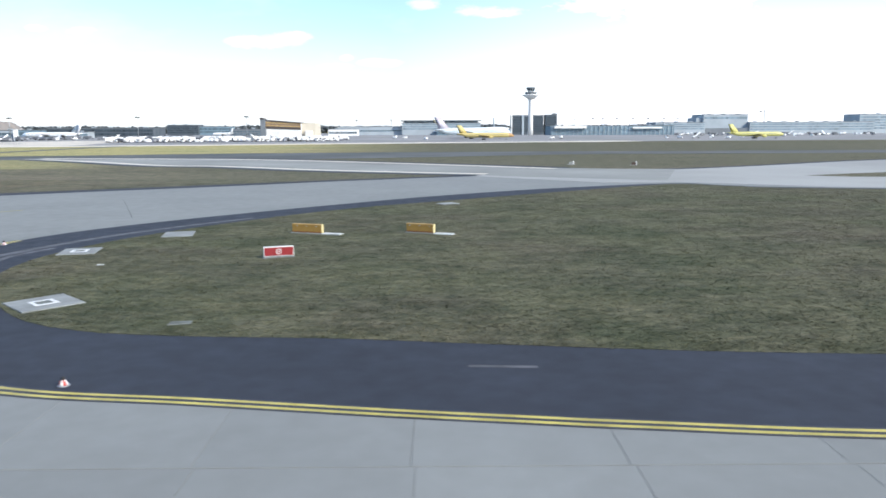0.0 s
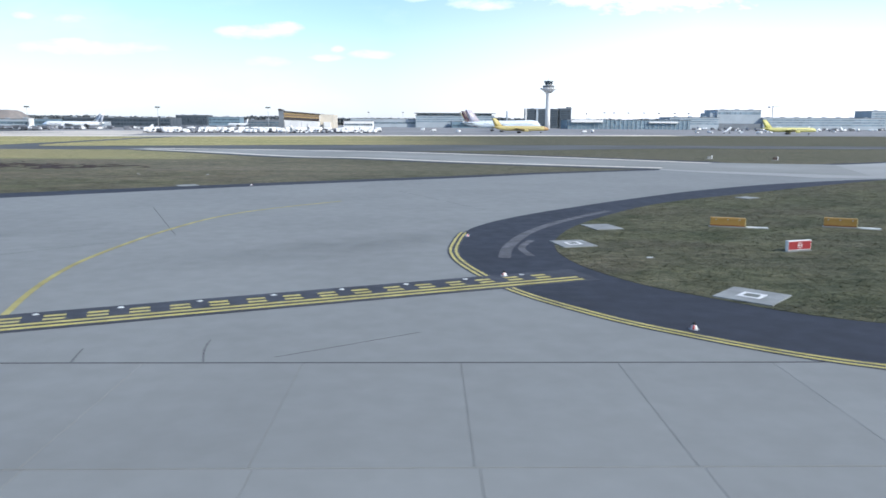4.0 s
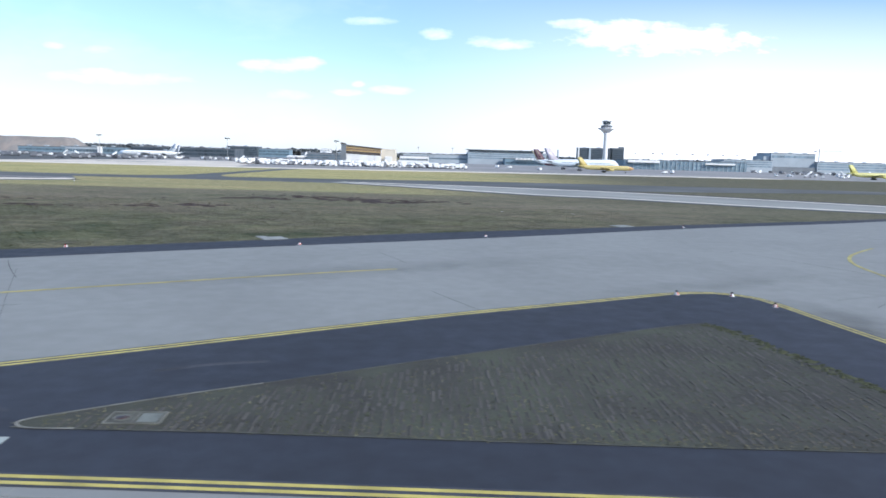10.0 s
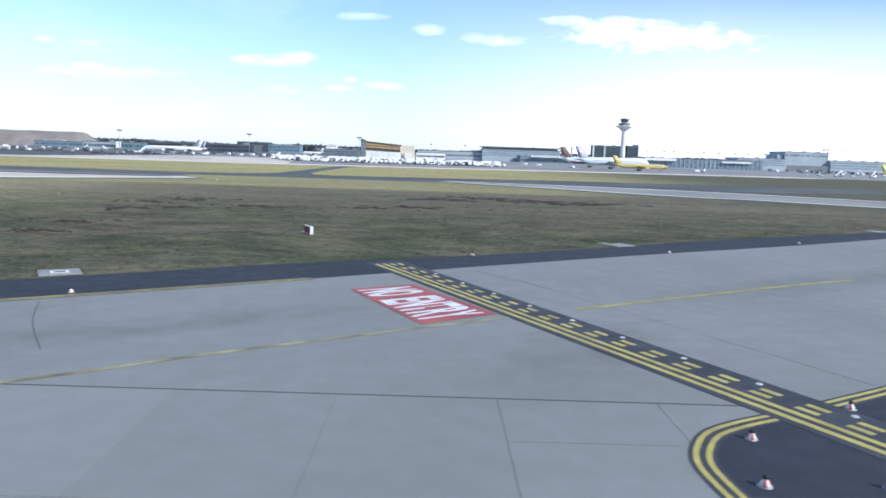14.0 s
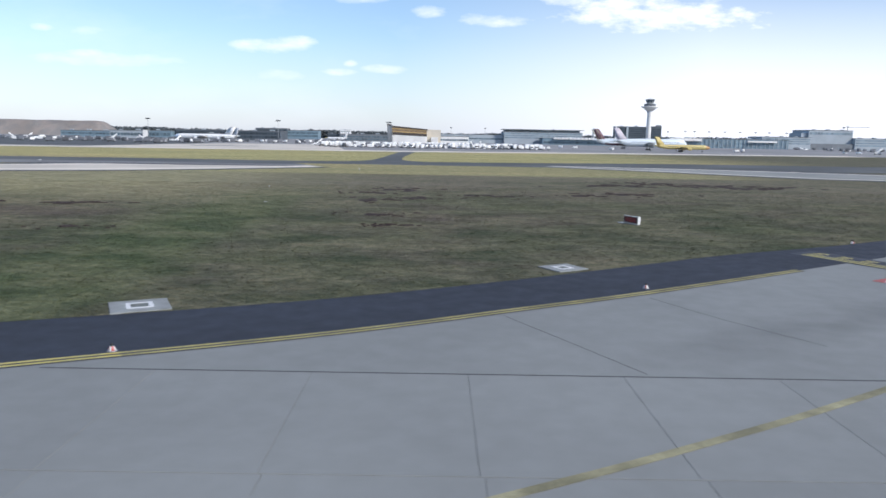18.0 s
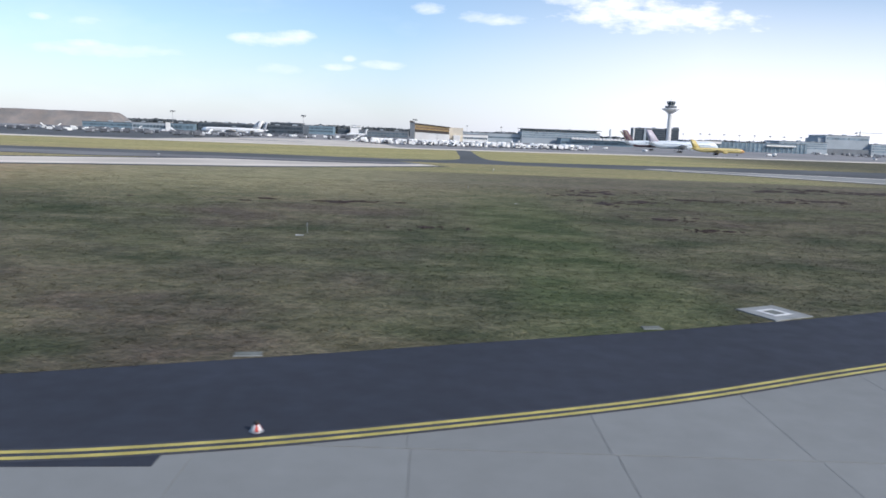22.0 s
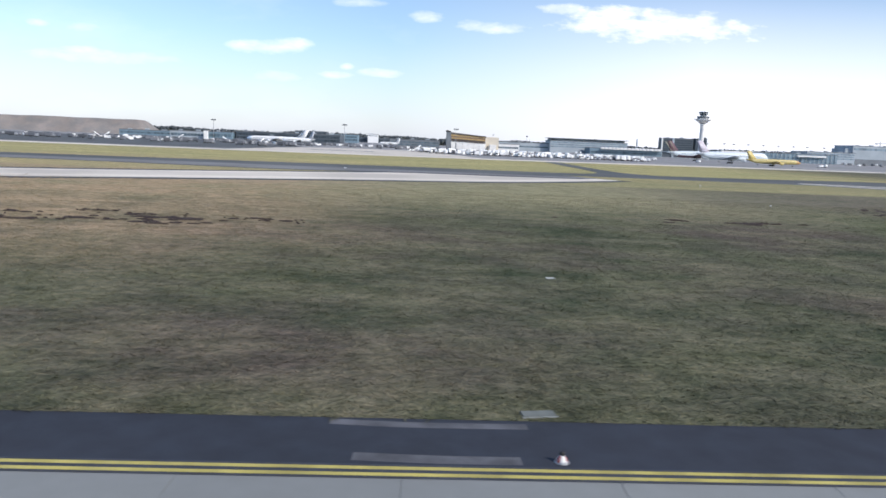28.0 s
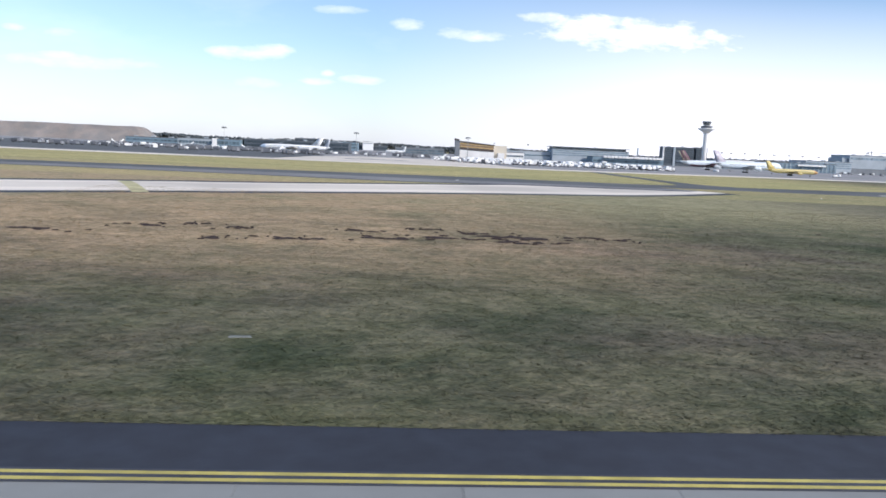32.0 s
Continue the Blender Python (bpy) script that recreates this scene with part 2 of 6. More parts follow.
def grass_material(name, island=0.0, relief=0.9):
    """Winter grass: green, straw and brown in drifting patches, drier towards the far end of the field; the far banks'
    sunlit yellow is painted in.
    """
    m = bpy.data.materials.new(name)
    m.use_nodes = True
    tree = m.node_tree
    link = tree.links.new
    bsdf = tree.nodes["Principled BSDF"]
    bsdf.inputs["Roughness"].default_value, bsdf.inputs["Specular IOR Level"].default_value = 0.95, 0.1
    geo = tree.nodes.new("ShaderNodeNewGeometry")
    squash = tree.nodes.new("ShaderNodeVectorMath")
    squash.operation = "MULTIPLY"
    squash.inputs[1].default_value = (0.75, 1.0, 1.0)
    link(geo.outputs["Position"], squash.inputs[0])

    streak = tree.nodes.new("ShaderNodeVectorMath")
    streak.operation = "MULTIPLY"
    streak.inputs[1].default_value = (0.22, 1.0, 1.0)
    link(geo.outputs["Position"], streak.inputs[0])

    def fog(scale, detail, lo, hi, rough=0.6, drawn=False):
        n = tree.nodes.new("ShaderNodeTexNoise")
        n.inputs["Scale"].default_value, n.inputs["Detail"].default_value, n.inputs["Roughness"].default_value = scale, detail, rough
        link((streak if drawn else squash).outputs[0], n.inputs["Vector"])
        r = tree.nodes.new("ShaderNodeMapRange")
        r.inputs["From Min"].default_value, r.inputs["From Max"].default_value = lo, hi
        link(n.outputs["Fac"], r.inputs["Value"])
        return r.outputs["Result"]

    def mixed(fac, a, b, blend="MIX"):
        n = tree.nodes.new("ShaderNodeMix")
        n.data_type, n.blend_type = "RGBA", blend
        for socket, w in (("Factor", fac), ("A", a), ("B", b)):
            if isinstance(w, (tuple, float, int)):
                n.inputs[socket].default_value = (*w, 1) if isinstance(w, tuple) else w
            else:
                link(w, n.inputs[socket])
        return n.outputs["Result"]

    def along(axis, lo, hi):
        n = tree.nodes.new("ShaderNodeSeparateXYZ")
        link(geo.outputs["Position"], n.inputs[0])
        r = tree.nodes.new("ShaderNodeMapRange")
        r.interpolation_type = "SMOOTHSTEP"
        r.inputs["From Min"].default_value, r.inputs["From Max"].default_value = lo, hi
        link(n.outputs[axis], r.inputs["Value"])
        return r.outputs["Result"]

    green, olive, straw, brown = (0.073, 0.088, 0.054), (0.130, 0.127, 0.094), (0.345, 0.318, 0.205), (0.133, 0.112, 0.096)
    colour = mixed(fog(0.13, 6.0, 0.40, 0.60, 0.7), green, olive)
    colour = mixed(fog(0.055, 6.0, 0.48, 0.66), colour, brown)
    dry = tree.nodes.new("ShaderNodeMath")
    dry.operation = "MULTIPLY"
    link(along(0, -236, -282), dry.inputs[0]), link(along(1, 34, 68), dry.inputs[1])
    middle = tree.nodes.new("ShaderNodeMath")
    middle.operation = "MULTIPLY"
    link(along(0, -160, -205), middle.inputs[0]), link(along(1, 74, 122), middle.inputs[1])
    far = tree.nodes.new("ShaderNodeMath")
    far.operation = "MAXIMUM"
    beyond = tree.nodes.new("ShaderNodeMath")
    beyond.operation = "MULTIPLY"
    # masks for the far banks that get the sunlit yellow
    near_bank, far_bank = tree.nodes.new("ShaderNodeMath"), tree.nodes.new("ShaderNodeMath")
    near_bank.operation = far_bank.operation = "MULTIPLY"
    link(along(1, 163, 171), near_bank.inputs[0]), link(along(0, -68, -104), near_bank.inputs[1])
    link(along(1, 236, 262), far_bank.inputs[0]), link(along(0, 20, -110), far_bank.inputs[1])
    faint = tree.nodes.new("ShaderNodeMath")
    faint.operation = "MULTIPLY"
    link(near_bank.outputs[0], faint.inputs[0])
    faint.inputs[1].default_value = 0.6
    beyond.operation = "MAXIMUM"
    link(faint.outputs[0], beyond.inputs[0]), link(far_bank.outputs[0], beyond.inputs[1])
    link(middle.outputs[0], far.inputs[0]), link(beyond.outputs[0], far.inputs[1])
    lane = tree.nodes.new("ShaderNodeMath")
    lane.operation = "MULTIPLY"
    link(along(0, -190, -185), lane.inputs[0]), link(along(0, -174, -179), lane.inputs[1])
    half = tree.nodes.new("ShaderNodeMath")
    half.operation = "MULTIPLY"
    link(lane.outputs[0], half.inputs[0]), link(fog(0.3, 5.0, 0.05, 0.55), half.inputs[1])
    length = tree.nodes.new("ShaderNodeMath")
    length.operation = "MULTIPLY"
    link(half.outputs[0], length.inputs[0]), link(along(1, 24, 34), length.inputs[1])
    colour = mixed(length.outputs[0], colour, (0.088, 0.113, 0.060))
    patch = tree.nodes.new("ShaderNodeMath")
    patch.operation = "MULTIPLY_ADD"
    link(fog(0.16, 5.0, 0.42, 0.60), patch.inputs[0])
    patch.inputs[1].default_value = 0.24
    wide = tree.nodes.new("ShaderNodeMath")
    wide.operation = "MULTIPLY"
    link(far.outputs[0], wide.inputs[0])
    wide.inputs[1].default_value = 0.80
    link(wide.outputs[0], patch.inputs[2])
    colour = mixed(patch.outputs[0], colour, straw)
    worn = tree.nodes.new("ShaderNodeMath")
    worn.operation = "MULTIPLY"
    link(along(0, -215, -180), worn.inputs[0]), link(along(1, 78, 135), worn.inputs[1])
    drift = tree.nodes.new("ShaderNodeMath")
    drift.operation = "MULTIPLY"
    link(worn.outputs[0], drift.inputs[0]), link(fog(0.05, 5.0, 0.20, 0.70, 0.6, True), drift.inputs[1])
    colour = mixed(drift.outputs[0], colour, (0.215, 0.192, 0.152))
    fresh = tree.nodes.new("ShaderNodeMath")
    fresh.operation = "MULTIPLY"
    link(along(0, -70, -28), fresh.inputs[0])
    fresh.inputs[1].default_value = 0.4
    colour = mixed(fresh.outputs[0], colour, (0.104, 0.108, 0.076))
    tan = tree.nodes.new("ShaderNodeMath")
    tan.operation = "MULTIPLY"
    link(dry.outputs[0], tan.inputs[0]), link(fog(0.09, 5.0, 0.20, 0.60), tan.inputs[1])
    colour = mixed(tan.outputs[0], colour, (0.46, 0.345, 0.235))
    # bright yellow of sunlit grass, mixed into the colour of the banks
    sunlit_bank = tree.nodes.new("ShaderNodeMath")
    sunlit_bank.operation = "MULTIPLY"
    link(beyond.outputs[0], sunlit_bank.inputs[0])
    sunlit_bank.inputs[1].default_value = 0.9
    colour = mixed(sunlit_bank.outputs[0], colour, mixed(fog(0.06, 6.0, 0.36, 0.64, 0.65, True), (0.56, 0.47, 0.235), (0.36, 0.36, 0.18)))
    colour = mixed(fog(0.45, 5.0, 0.40, 0.62, 0.65), colour, mixed(1.0, colour, (0.70, 0.73, 0.70), "MULTIPLY"))
    colour = mixed(fog(1.6, 5.0, 0.36, 0.66), mixed(1.0, colour, (1.16, 1.13, 1.08), "MULTIPLY"), mixed(1.0, colour, (0.66, 0.70, 0.66), "MULTIPLY"))
    fine = fog(7.0, 4.0, 0.30, 0.70, 0.7)
    colour = mixed(fine, mixed(1.0, colour, (0.70, 0.71, 0.70), "MULTIPLY"), mixed(1.0, colour, (1.27, 1.24, 1.20), "MULTIPLY"))
    if island:
        r = tree.nodes.new("ShaderNodeMapRange")
        link(geo.outputs["Random Per Island"], r.inputs["Value"])
        r.inputs["To Min"].default_value, r.inputs["To Max"].default_value = 1 - island, 1 + island
        grey = tree.nodes.new("ShaderNodeCombineColor")
        for k in range(3):
            link(r.outputs["Result"], grey.inputs[k])
        colour = mixed(1.0, colour, grey.outputs[0], "MULTIPLY")
    link(colour, bsdf.inputs["Base Color"])
    if relief:
        b = tree.nodes.new("ShaderNodeBump")
        b.inputs["Strength"].default_value, b.inputs["Distance"].default_value = relief, 0.12
        link(fog(3.5, 5.0, 0.2, 0.8), b.inputs["Height"])
        link(b.outputs[0], bsdf.inputs["Normal"])
    return m


GRASS = grass_material("winter_grass")
GRASS_BLADE = grass_material("grass_blades", 0.16, 0)
SOIL = material("bare_soil", (0.045, 0.031, 0.027), 0.95, vary=0.25, scale=2.0, grain=20, bump=0.6, bump_dist=0.05)
CAST = material("weathered_concrete_slab", (0.27, 0.285, 0.28), 0.9, vary=0.10, scale=1.5, grain=40, stain=0.15, stain_scale=0.6)
PALE_PAINT = material("scuffed_white_paint", (0.55, 0.57, 0.56), 0.8, vary=0.15, scale=2.0, grain=40, stain=0.25, stain_scale=1.0)
ASPHALT_SCUFF = material("scuffed_asphalt", (0.052, 0.056, 0.067), 0.9, vary=0.25, scale=1.2, grain=60, stain=0.3, stain_scale=0.8)
MOSS_DARK = material("dark_mossy_concrete", (0.085, 0.088, 0.074), 0.95, vary=0.2, scale=2.5, grain=40, stain=0.3, stain_scale=1.0)
KERB_PALE = material("worn_pale_kerb", (0.19, 0.19, 0.165), 0.9, vary=0.25, scale=2.0, grain=30, stain=0.4, stain_scale=0.5)
ASPHALT_PATCH = material("pale_asphalt_patch", (0.115, 0.118, 0.13), 0.9, vary=0.2, scale=1.2, grain=60, stain=0.3, stain_scale=0.8)
LAMP_WHITE = material("white_lamp_shell", (0.68, 0.68, 0.67), 0.5, vary=0.05, scale=5, bump=0)
LAMP_RED = material("red_lamp_shell", (0.45, 0.05, 0.04), 0.5, vary=0.08, scale=5, bump=0)
BLACK = material("black_rubber", (0.018, 0.018, 0.02), 0.6, vary=0.1, scale=5, bump=0)
SIGN_RED = material("red_sign_face", (0.26, 0.025, 0.028), 0.45, vary=0.06, scale=2, bump=0)
SIGN_ORANGE = material("orange_yellow_sign_box", (0.35, 0.205, 0.05), 0.55, vary=0.12, scale=2, bump=0)
SIGN_RUST = material("rust_sign_rail", (0.23, 0.085, 0.03), 0.6, vary=0.12, scale=2, bump=0)
SIGN_AMBER = material("amber_sign_rail", (0.50, 0.31, 0.10), 0.55, vary=0.1, scale=2, bump=0)
SIGN_CREAM = material("cream_sign_cap", (0.60, 0.50, 0.26), 0.55, vary=0.08, scale=2, bump=0)
SIGN_MAROON = material("maroon_sign_face", (0.11, 0.026, 0.024), 0.5, vary=0.1, scale=2, bump=0)
SIGN_DARK = material("dark_sign_face", (0.05, 0.028, 0.022), 0.5, vary=0.1, scale=2, bump=0)
METAL = material("galvanised_steel", (0.42, 0.43, 0.44), 0.5, metal=0.7, vary=0.08, scale=4, bump=0)
WHITE = material("white_aircraft_paint", (0.66, 0.72, 0.76), 0.35, vary=0.03, scale=0.2, bump=0)
WHITE_BRIGHT = material("bright_white_aircraft_paint", (0.84, 0.84, 0.83), 0.35, vary=0.03, scale=0.2, bump=0)
PALE_BLUE = material("pale_blue_aircraft_paint", (0.52, 0.62, 0.74), 0.35, vary=0.03, scale=0.2, bump=0)
CARGO_YELLOW = material("cargo_yellow_paint", (0.58, 0.475, 0.20), 0.4, vary=0.04, scale=0.2, bump=0)
LEMON = material("lemon_yellow_paint", (0.56, 0.53, 0.20), 0.4, vary=0.04, scale=0.2, bump=0)
TAIL_RED = material("tail_red_paint", (0.165, 0.095, 0.115), 0.4, vary=0.05, scale=0.3, bump=0)
TAIL_PINK = material("tail_lilac_paint", (0.52, 0.50, 0.56), 0.4, vary=0.12, scale=0.4, bump=0, second=(0.49, 0.44, 0.49))
TAIL_CREAM = material("tail_cream_paint", (0.36, 0.335, 0.25), 0.4, vary=0.08, scale=0.3, bump=0)
TAIL_GREY = material("tail_grey_paint", (0.46, 0.49, 0.54), 0.4, vary=0.12, scale=0.4, bump=0)
BELLY = material("grey_belly_paint", (0.42, 0.44, 0.47), 0.4, vary=0.05, scale=0.3, bump=0)
WALL_WHITE = material("white_cladding", (0.80, 0.79, 0.77), 0.7, vary=0.05, scale=0.2, grain=2, bump=0, stain=0.08, stain_scale=0.05)
WALL_GREY = material("grey_cladding", (0.39, 0.44, 0.48), 0.7, vary=0.08, scale=0.2, grain=2, bump=0, stain=0.1, stain_scale=0.05)
WALL_DARK = material("dark_cladding", (0.19, 0.21, 0.23), 0.55, vary=0.12, scale=0.15, grain=2, bump=0, stain=0.1, stain_scale=0.05)
WALL_SLATE = material("slate_cladding", (0.085, 0.105, 0.125), 0.5, vary=0.12, scale=0.15, grain=2, bump=0, stain=0.1, stain_scale=0.05)
WALL_BLUE = material("blue_cladding", (0.18, 0.26, 0.315), 0.6, vary=0.1, scale=0.15, grain=2, bump=0)
WALL_BEIGE = material("beige_cladding", (0.62, 0.56, 0.46), 0.7, vary=0.06, scale=0.2, grain=2, bump=0)
STRIPE_YELLOW = material("hangar_yellow_band", (0.46, 0.315, 0.145), 0.6, vary=0.08, scale=0.3, bump=0)
STRIPE_OCHRE = material("hangar_ochre_band", (0.25, 0.175, 0.11), 0.6, vary=0.1, scale=0.3, bump=0)
STRIPE_BROWN = material("hangar_brown_band", (0.085, 0.07, 0.062), 0.6, vary=0.1, scale=0.3, bump=0)
ROOF = material("flat_roof_felt", (0.17, 0.18, 0.19), 0.85, vary=0.12, scale=0.2, bump=0)
GLASS = material("blue_grey_facade_glass", (0.11, 0.16, 0.195), 0.28, spec=0.4, vary=0.15, scale=0.3, bump=0, piece=0.35)
GLASS_PALE = material("pale_blue_facade_glass", (0.21, 0.28, 0.33), 0.3, spec=0.4, vary=0.15, scale=0.3, bump=0, piece=0.3)
GLASS_DARK = material("dark_facade_glass", (0.045, 0.06, 0.075), 0.3, spec=0.3, vary=0.15, scale=0.3, bump=0, piece=0.35)
MOUND = material("gravel_mound", (0.215, 0.205, 0.195), 0.95, vary=0.2, scale=0.06, grain=0.8, bump=0.6, bump_dist=0.6, second=(0.275, 0.24, 0.215), stain=0.15, stain_scale=0.02)
WOODS = material("far_woods", (0.085, 0.098, 0.105), 0.95, spec=0.1, vary=0.2, scale=0.05, grain=0.6, bump=0, island=0.16)
CAR_WHITE = material("vehicle_white", (0.85, 0.85, 0.84), 0.4, vary=0.04, scale=0.5, bump=0, piece=0.12)
CAR_DARK = material("vehicle_dark", (0.13, 0.14, 0.16), 0.5, vary=0.08, scale=0.5, bump=0, piece=0.4)
CAR_GREY = material("vehicle_grey", (0.30, 0.31, 0.33), 0.45, vary=0.06, scale=0.5, bump=0, piece=0.25)


def smudge_material(name, shade, strength):
    """A dark rubber or oil smear with a ragged, fading edge, laid over the paving."""
    m = bpy.data.materials.new(name)
    m.use_nodes = True
    tree = m.node_tree
    link = tree.links.new
    out = tree.nodes["Material Output"]
    bsdf = tree.nodes["Principled BSDF"]
    bsdf.inputs["Base Color"].default_value, bsdf.inputs["Roughness"].default_value = (*shade, 1), 0.9
    coord = tree.nodes.new("ShaderNodeTexCoord")
    shift = tree.nodes.new("ShaderNodeVectorMath")
    shift.operation = "SUBTRACT"
    shift.inputs[1].default_value = (0.5, 0.5, 0.5)
    link(coord.outputs["Generated"], shift.inputs[0])
    flat = tree.nodes.new("ShaderNodeVectorMath")
    flat.operation = "MULTIPLY"
    flat.inputs[1].default_value = (2, 2, 0)
    link(shift.outputs[0], flat.inputs[0])
    far = tree.nodes.new("ShaderNodeVectorMath")
    far.operation = "LENGTH"
    link(flat.outputs[0], far.inputs[0])
    fade = tree.nodes.new("ShaderNodeMapRange")
    fade.inputs["From Min"].default_value, fade.inputs["From Max"].default_value = 1.0, 0.1
    link(far.outputs["Value"], fade.inputs["Value"])
    cloud = tree.nodes.new("ShaderNodeTexNoise")
    cloud.inputs["Scale"].default_value, cloud.inputs["Detail"].default_value = 0.3, 7.0
    link(coord.outputs["Object"], cloud.inputs["Vector"])
    grain = tree.nodes.new("ShaderNodeMapRange")
    grain.inputs["From Min"].default_value, grain.inputs["From Max"].default_value, grain.inputs["To Max"].default_value = 0.25, 0.75, strength
    link(cloud.outputs["Fac"], grain.inputs["Value"])
    both = tree.nodes.new("ShaderNodeMath")
    both.operation, both.use_clamp = "MULTIPLY", True
    link(fade.outputs["Result"], both.inputs[0]), link(grain.outputs["Result"], both.inputs[1])
    clear = tree.nodes.new("ShaderNodeBsdfTransparent")
    mix = tree.nodes.new("ShaderNodeMixShader")
    link(both.outputs[0], mix.inputs[0]), link(clear.outputs[0], mix.inputs[1]), link(bsdf.outputs[0], mix.inputs[2])
    link(mix.outputs[0], out.inputs["Surface"])
    return m


SMUDGE = smudge_material("rubber_smear", (0.075, 0.075, 0.078), 0.55)
SMUDGE_FAINT = smudge_material("faint_oil_smear", (0.12, 0.122, 0.125), 0.26)
STUBBLE = material("grey_green_stubble", (0.066, 0.065, 0.061), 0.95, spec=0.1, vary=0.10, scale=0.3, grain=14, bump=0.4, bump_dist=0.04, second=(0.066, 0.073, 0.056), stain=0.2, stain_scale=0.3)
MOSSY = material("mossy_grey_concrete", (0.155, 0.17, 0.155), 0.9, vary=0.15, scale=2.0, grain=40, stain=0.25, stain_scale=0.8)
PLATE = material("pale_green_grey_plate", (0.30, 0.335, 0.32), 0.8, vary=0.12, scale=2.0, grain=40, stain=0.2, stain_scale=1.0)


# ---- the ground, in sheets laid over one another ----
def part(name, bm, mat, parent=None, label=""):
    me = bpy.data.meshes.new(name)
    bm.to_mesh(me)
    bm.free()
    for m in mat if isinstance(mat, (tuple, list)) else (mat,):
        me.materials.append(m)
    ob = new(name, me)
    ob.parent = parent
    return tagged(ob, label)


def thing(name, m, label, category, group=""):
    ob = new(name)
    ob.matrix_world = m
    return tagged(ob, label, category, group)


def curve(points, steps=8, closed=False):
    """A smooth line through the points (Catmull-Rom)."""
    p = [Vector((*q, 0)) for q in points]
    n = len(p)
    out = []
    for i in range(n if closed else n - 1):
        a, b, c, d = (p[(i + k) % n] if closed else p[min(max(i + k, 0), n - 1)] for k in (-1, 0, 1, 2))
        for s in range(steps):
            t = s / steps
            out.append(0.5 * (2 * b + (c - a) * t + (2 * a - 5 * b + 4 * c - d) * t * t + (3 * b - a - 3 * c + d) * t ** 3))
    if not closed:
        out.append(p[-1].copy())
    return [(q.x, q.y) for q in out]


def sheet(outline, top, depth, bm=None):
    """A flat sheet with a thickness."""
    bm = bm or bmesh.new()
    up = [bm.verts.new((x, y, top)) for x, y in outline]
    low = [bm.verts.new((x, y, top - depth)) for x, y in outline]
    f = bm.faces.new(up)
    f.normal_update()
    if f.normal.z < 0:
        f.normal_flip()
    n = len(up)
    for i in range(n):
        bm.faces.new((up[i], up[(i + 1) % n], low[(i + 1) % n], low[i]))
    bmesh.ops.triangulate(bm, faces=[f])
    return bm


def ribbon(line, width, top, offset=0.0, depth=0.006, bm=None):
    """A painted stripe that follows a line."""
    bm = bm or bmesh.new()
    pts = [Vector(q) for q in line]
    rows = []
    for i, q in enumerate(pts):
        come = (q - pts[max(i - 1, 0)] if i else pts[1] - q).normalized()
        go = (pts[min(i + 1, len(pts) - 1)] - q if i < len(pts) - 1 else come).normalized()
        d = (come + go).normalized()
        side = Vector((-d.y, d.x)) * min(1 / max(d.dot(come), 0.3), 1.5)
        rows.append([bm.verts.new((*(q + side * (offset + s * width / 2)), z)) for s, z in ((-1, top - depth), (-1, top), (1, top), (1, top - depth))])
    for a, b in zip(rows, rows[1:]):
        for k in range(3):
            bm.faces.new((a[k], b[k], b[k + 1], a[k + 1]))
    return bm


def structure(name, bm, mat, label, category):
    return tagged(part(name, bm, mat), label, category, kind="structure")


Z_SLAB, Z_ASPHALT, Z_GRASS, Z_MARK = 0.0, 0.012, 0.03, 0.018

# the earth under everything, out to the horizon
structure("ground", sheet([(-4400, -600), (4400, -600), (4400, 4400), (-4400, 4400)], -0.1, 1.0), GRASS,
          "wide flat airfield ground of short dry grass", "ground")

# taxiway slabs
JOINT_TILT = radians(-0.9)
SLAB_X, SLAB_Y = 5.65, 8.1
PAVING_EDGE = curve([(14, 139), (-14.7, 125), (-31.0, 115.0), (-54.3, 102.4), (-80, 86.0), (-105, 71.2), (-134.8, 52.6), (-155, 40.4), (-175.9, 30.0), (-180, 28.3)])
bed = structure("taxiway", sheet([(-420, -32), (260, -32), (260, 60), (160, 82), (61, 106), (38, 117)] + PAVING_EDGE + [(-420, 31.9)], -0.025, 0.15), JOINT,
                "taxiway of pale grey concrete slabs with dark joints", "taxiway")


def slab_place(i, j):
    x, y = -164.3 + SLAB_X * i, 17.45 + SLAB_Y * j
    return pose(x, y - 0.0155 * x, 0, 0, 0, math.degrees(JOINT_TILT))


def slab_mesh():
    bm = bmesh.new()
    g, e, w, h = 0.005, 0.005, SLAB_X, SLAB_Y
    k = 0.024   # wider gap along the lanes
    low = [bm.verts.new((x, y, -0.06)) for x, y in ((g, k), (w - g, k), (w - g, h - k), (g, h - k))]
    mid = [bm.verts.new((x, y, -0.012)) for x, y in ((g, k), (w - g, k), (w - g, h - k), (g, h - k))]
    top = [bm.verts.new((x, y, Z_SLAB)) for x, y in ((g + e, k + e), (w - g - e, k + e), (w - g - e, h - k - e), (g + e, h - k - e))]
    for a, b in ((low, mid), (mid, top)):
        for n in range(4):
            bm.faces.new((a[n], a[(n + 1) % 4], b[(n + 1) % 4], b[n]))
    bm.faces.new(top)
    return bm


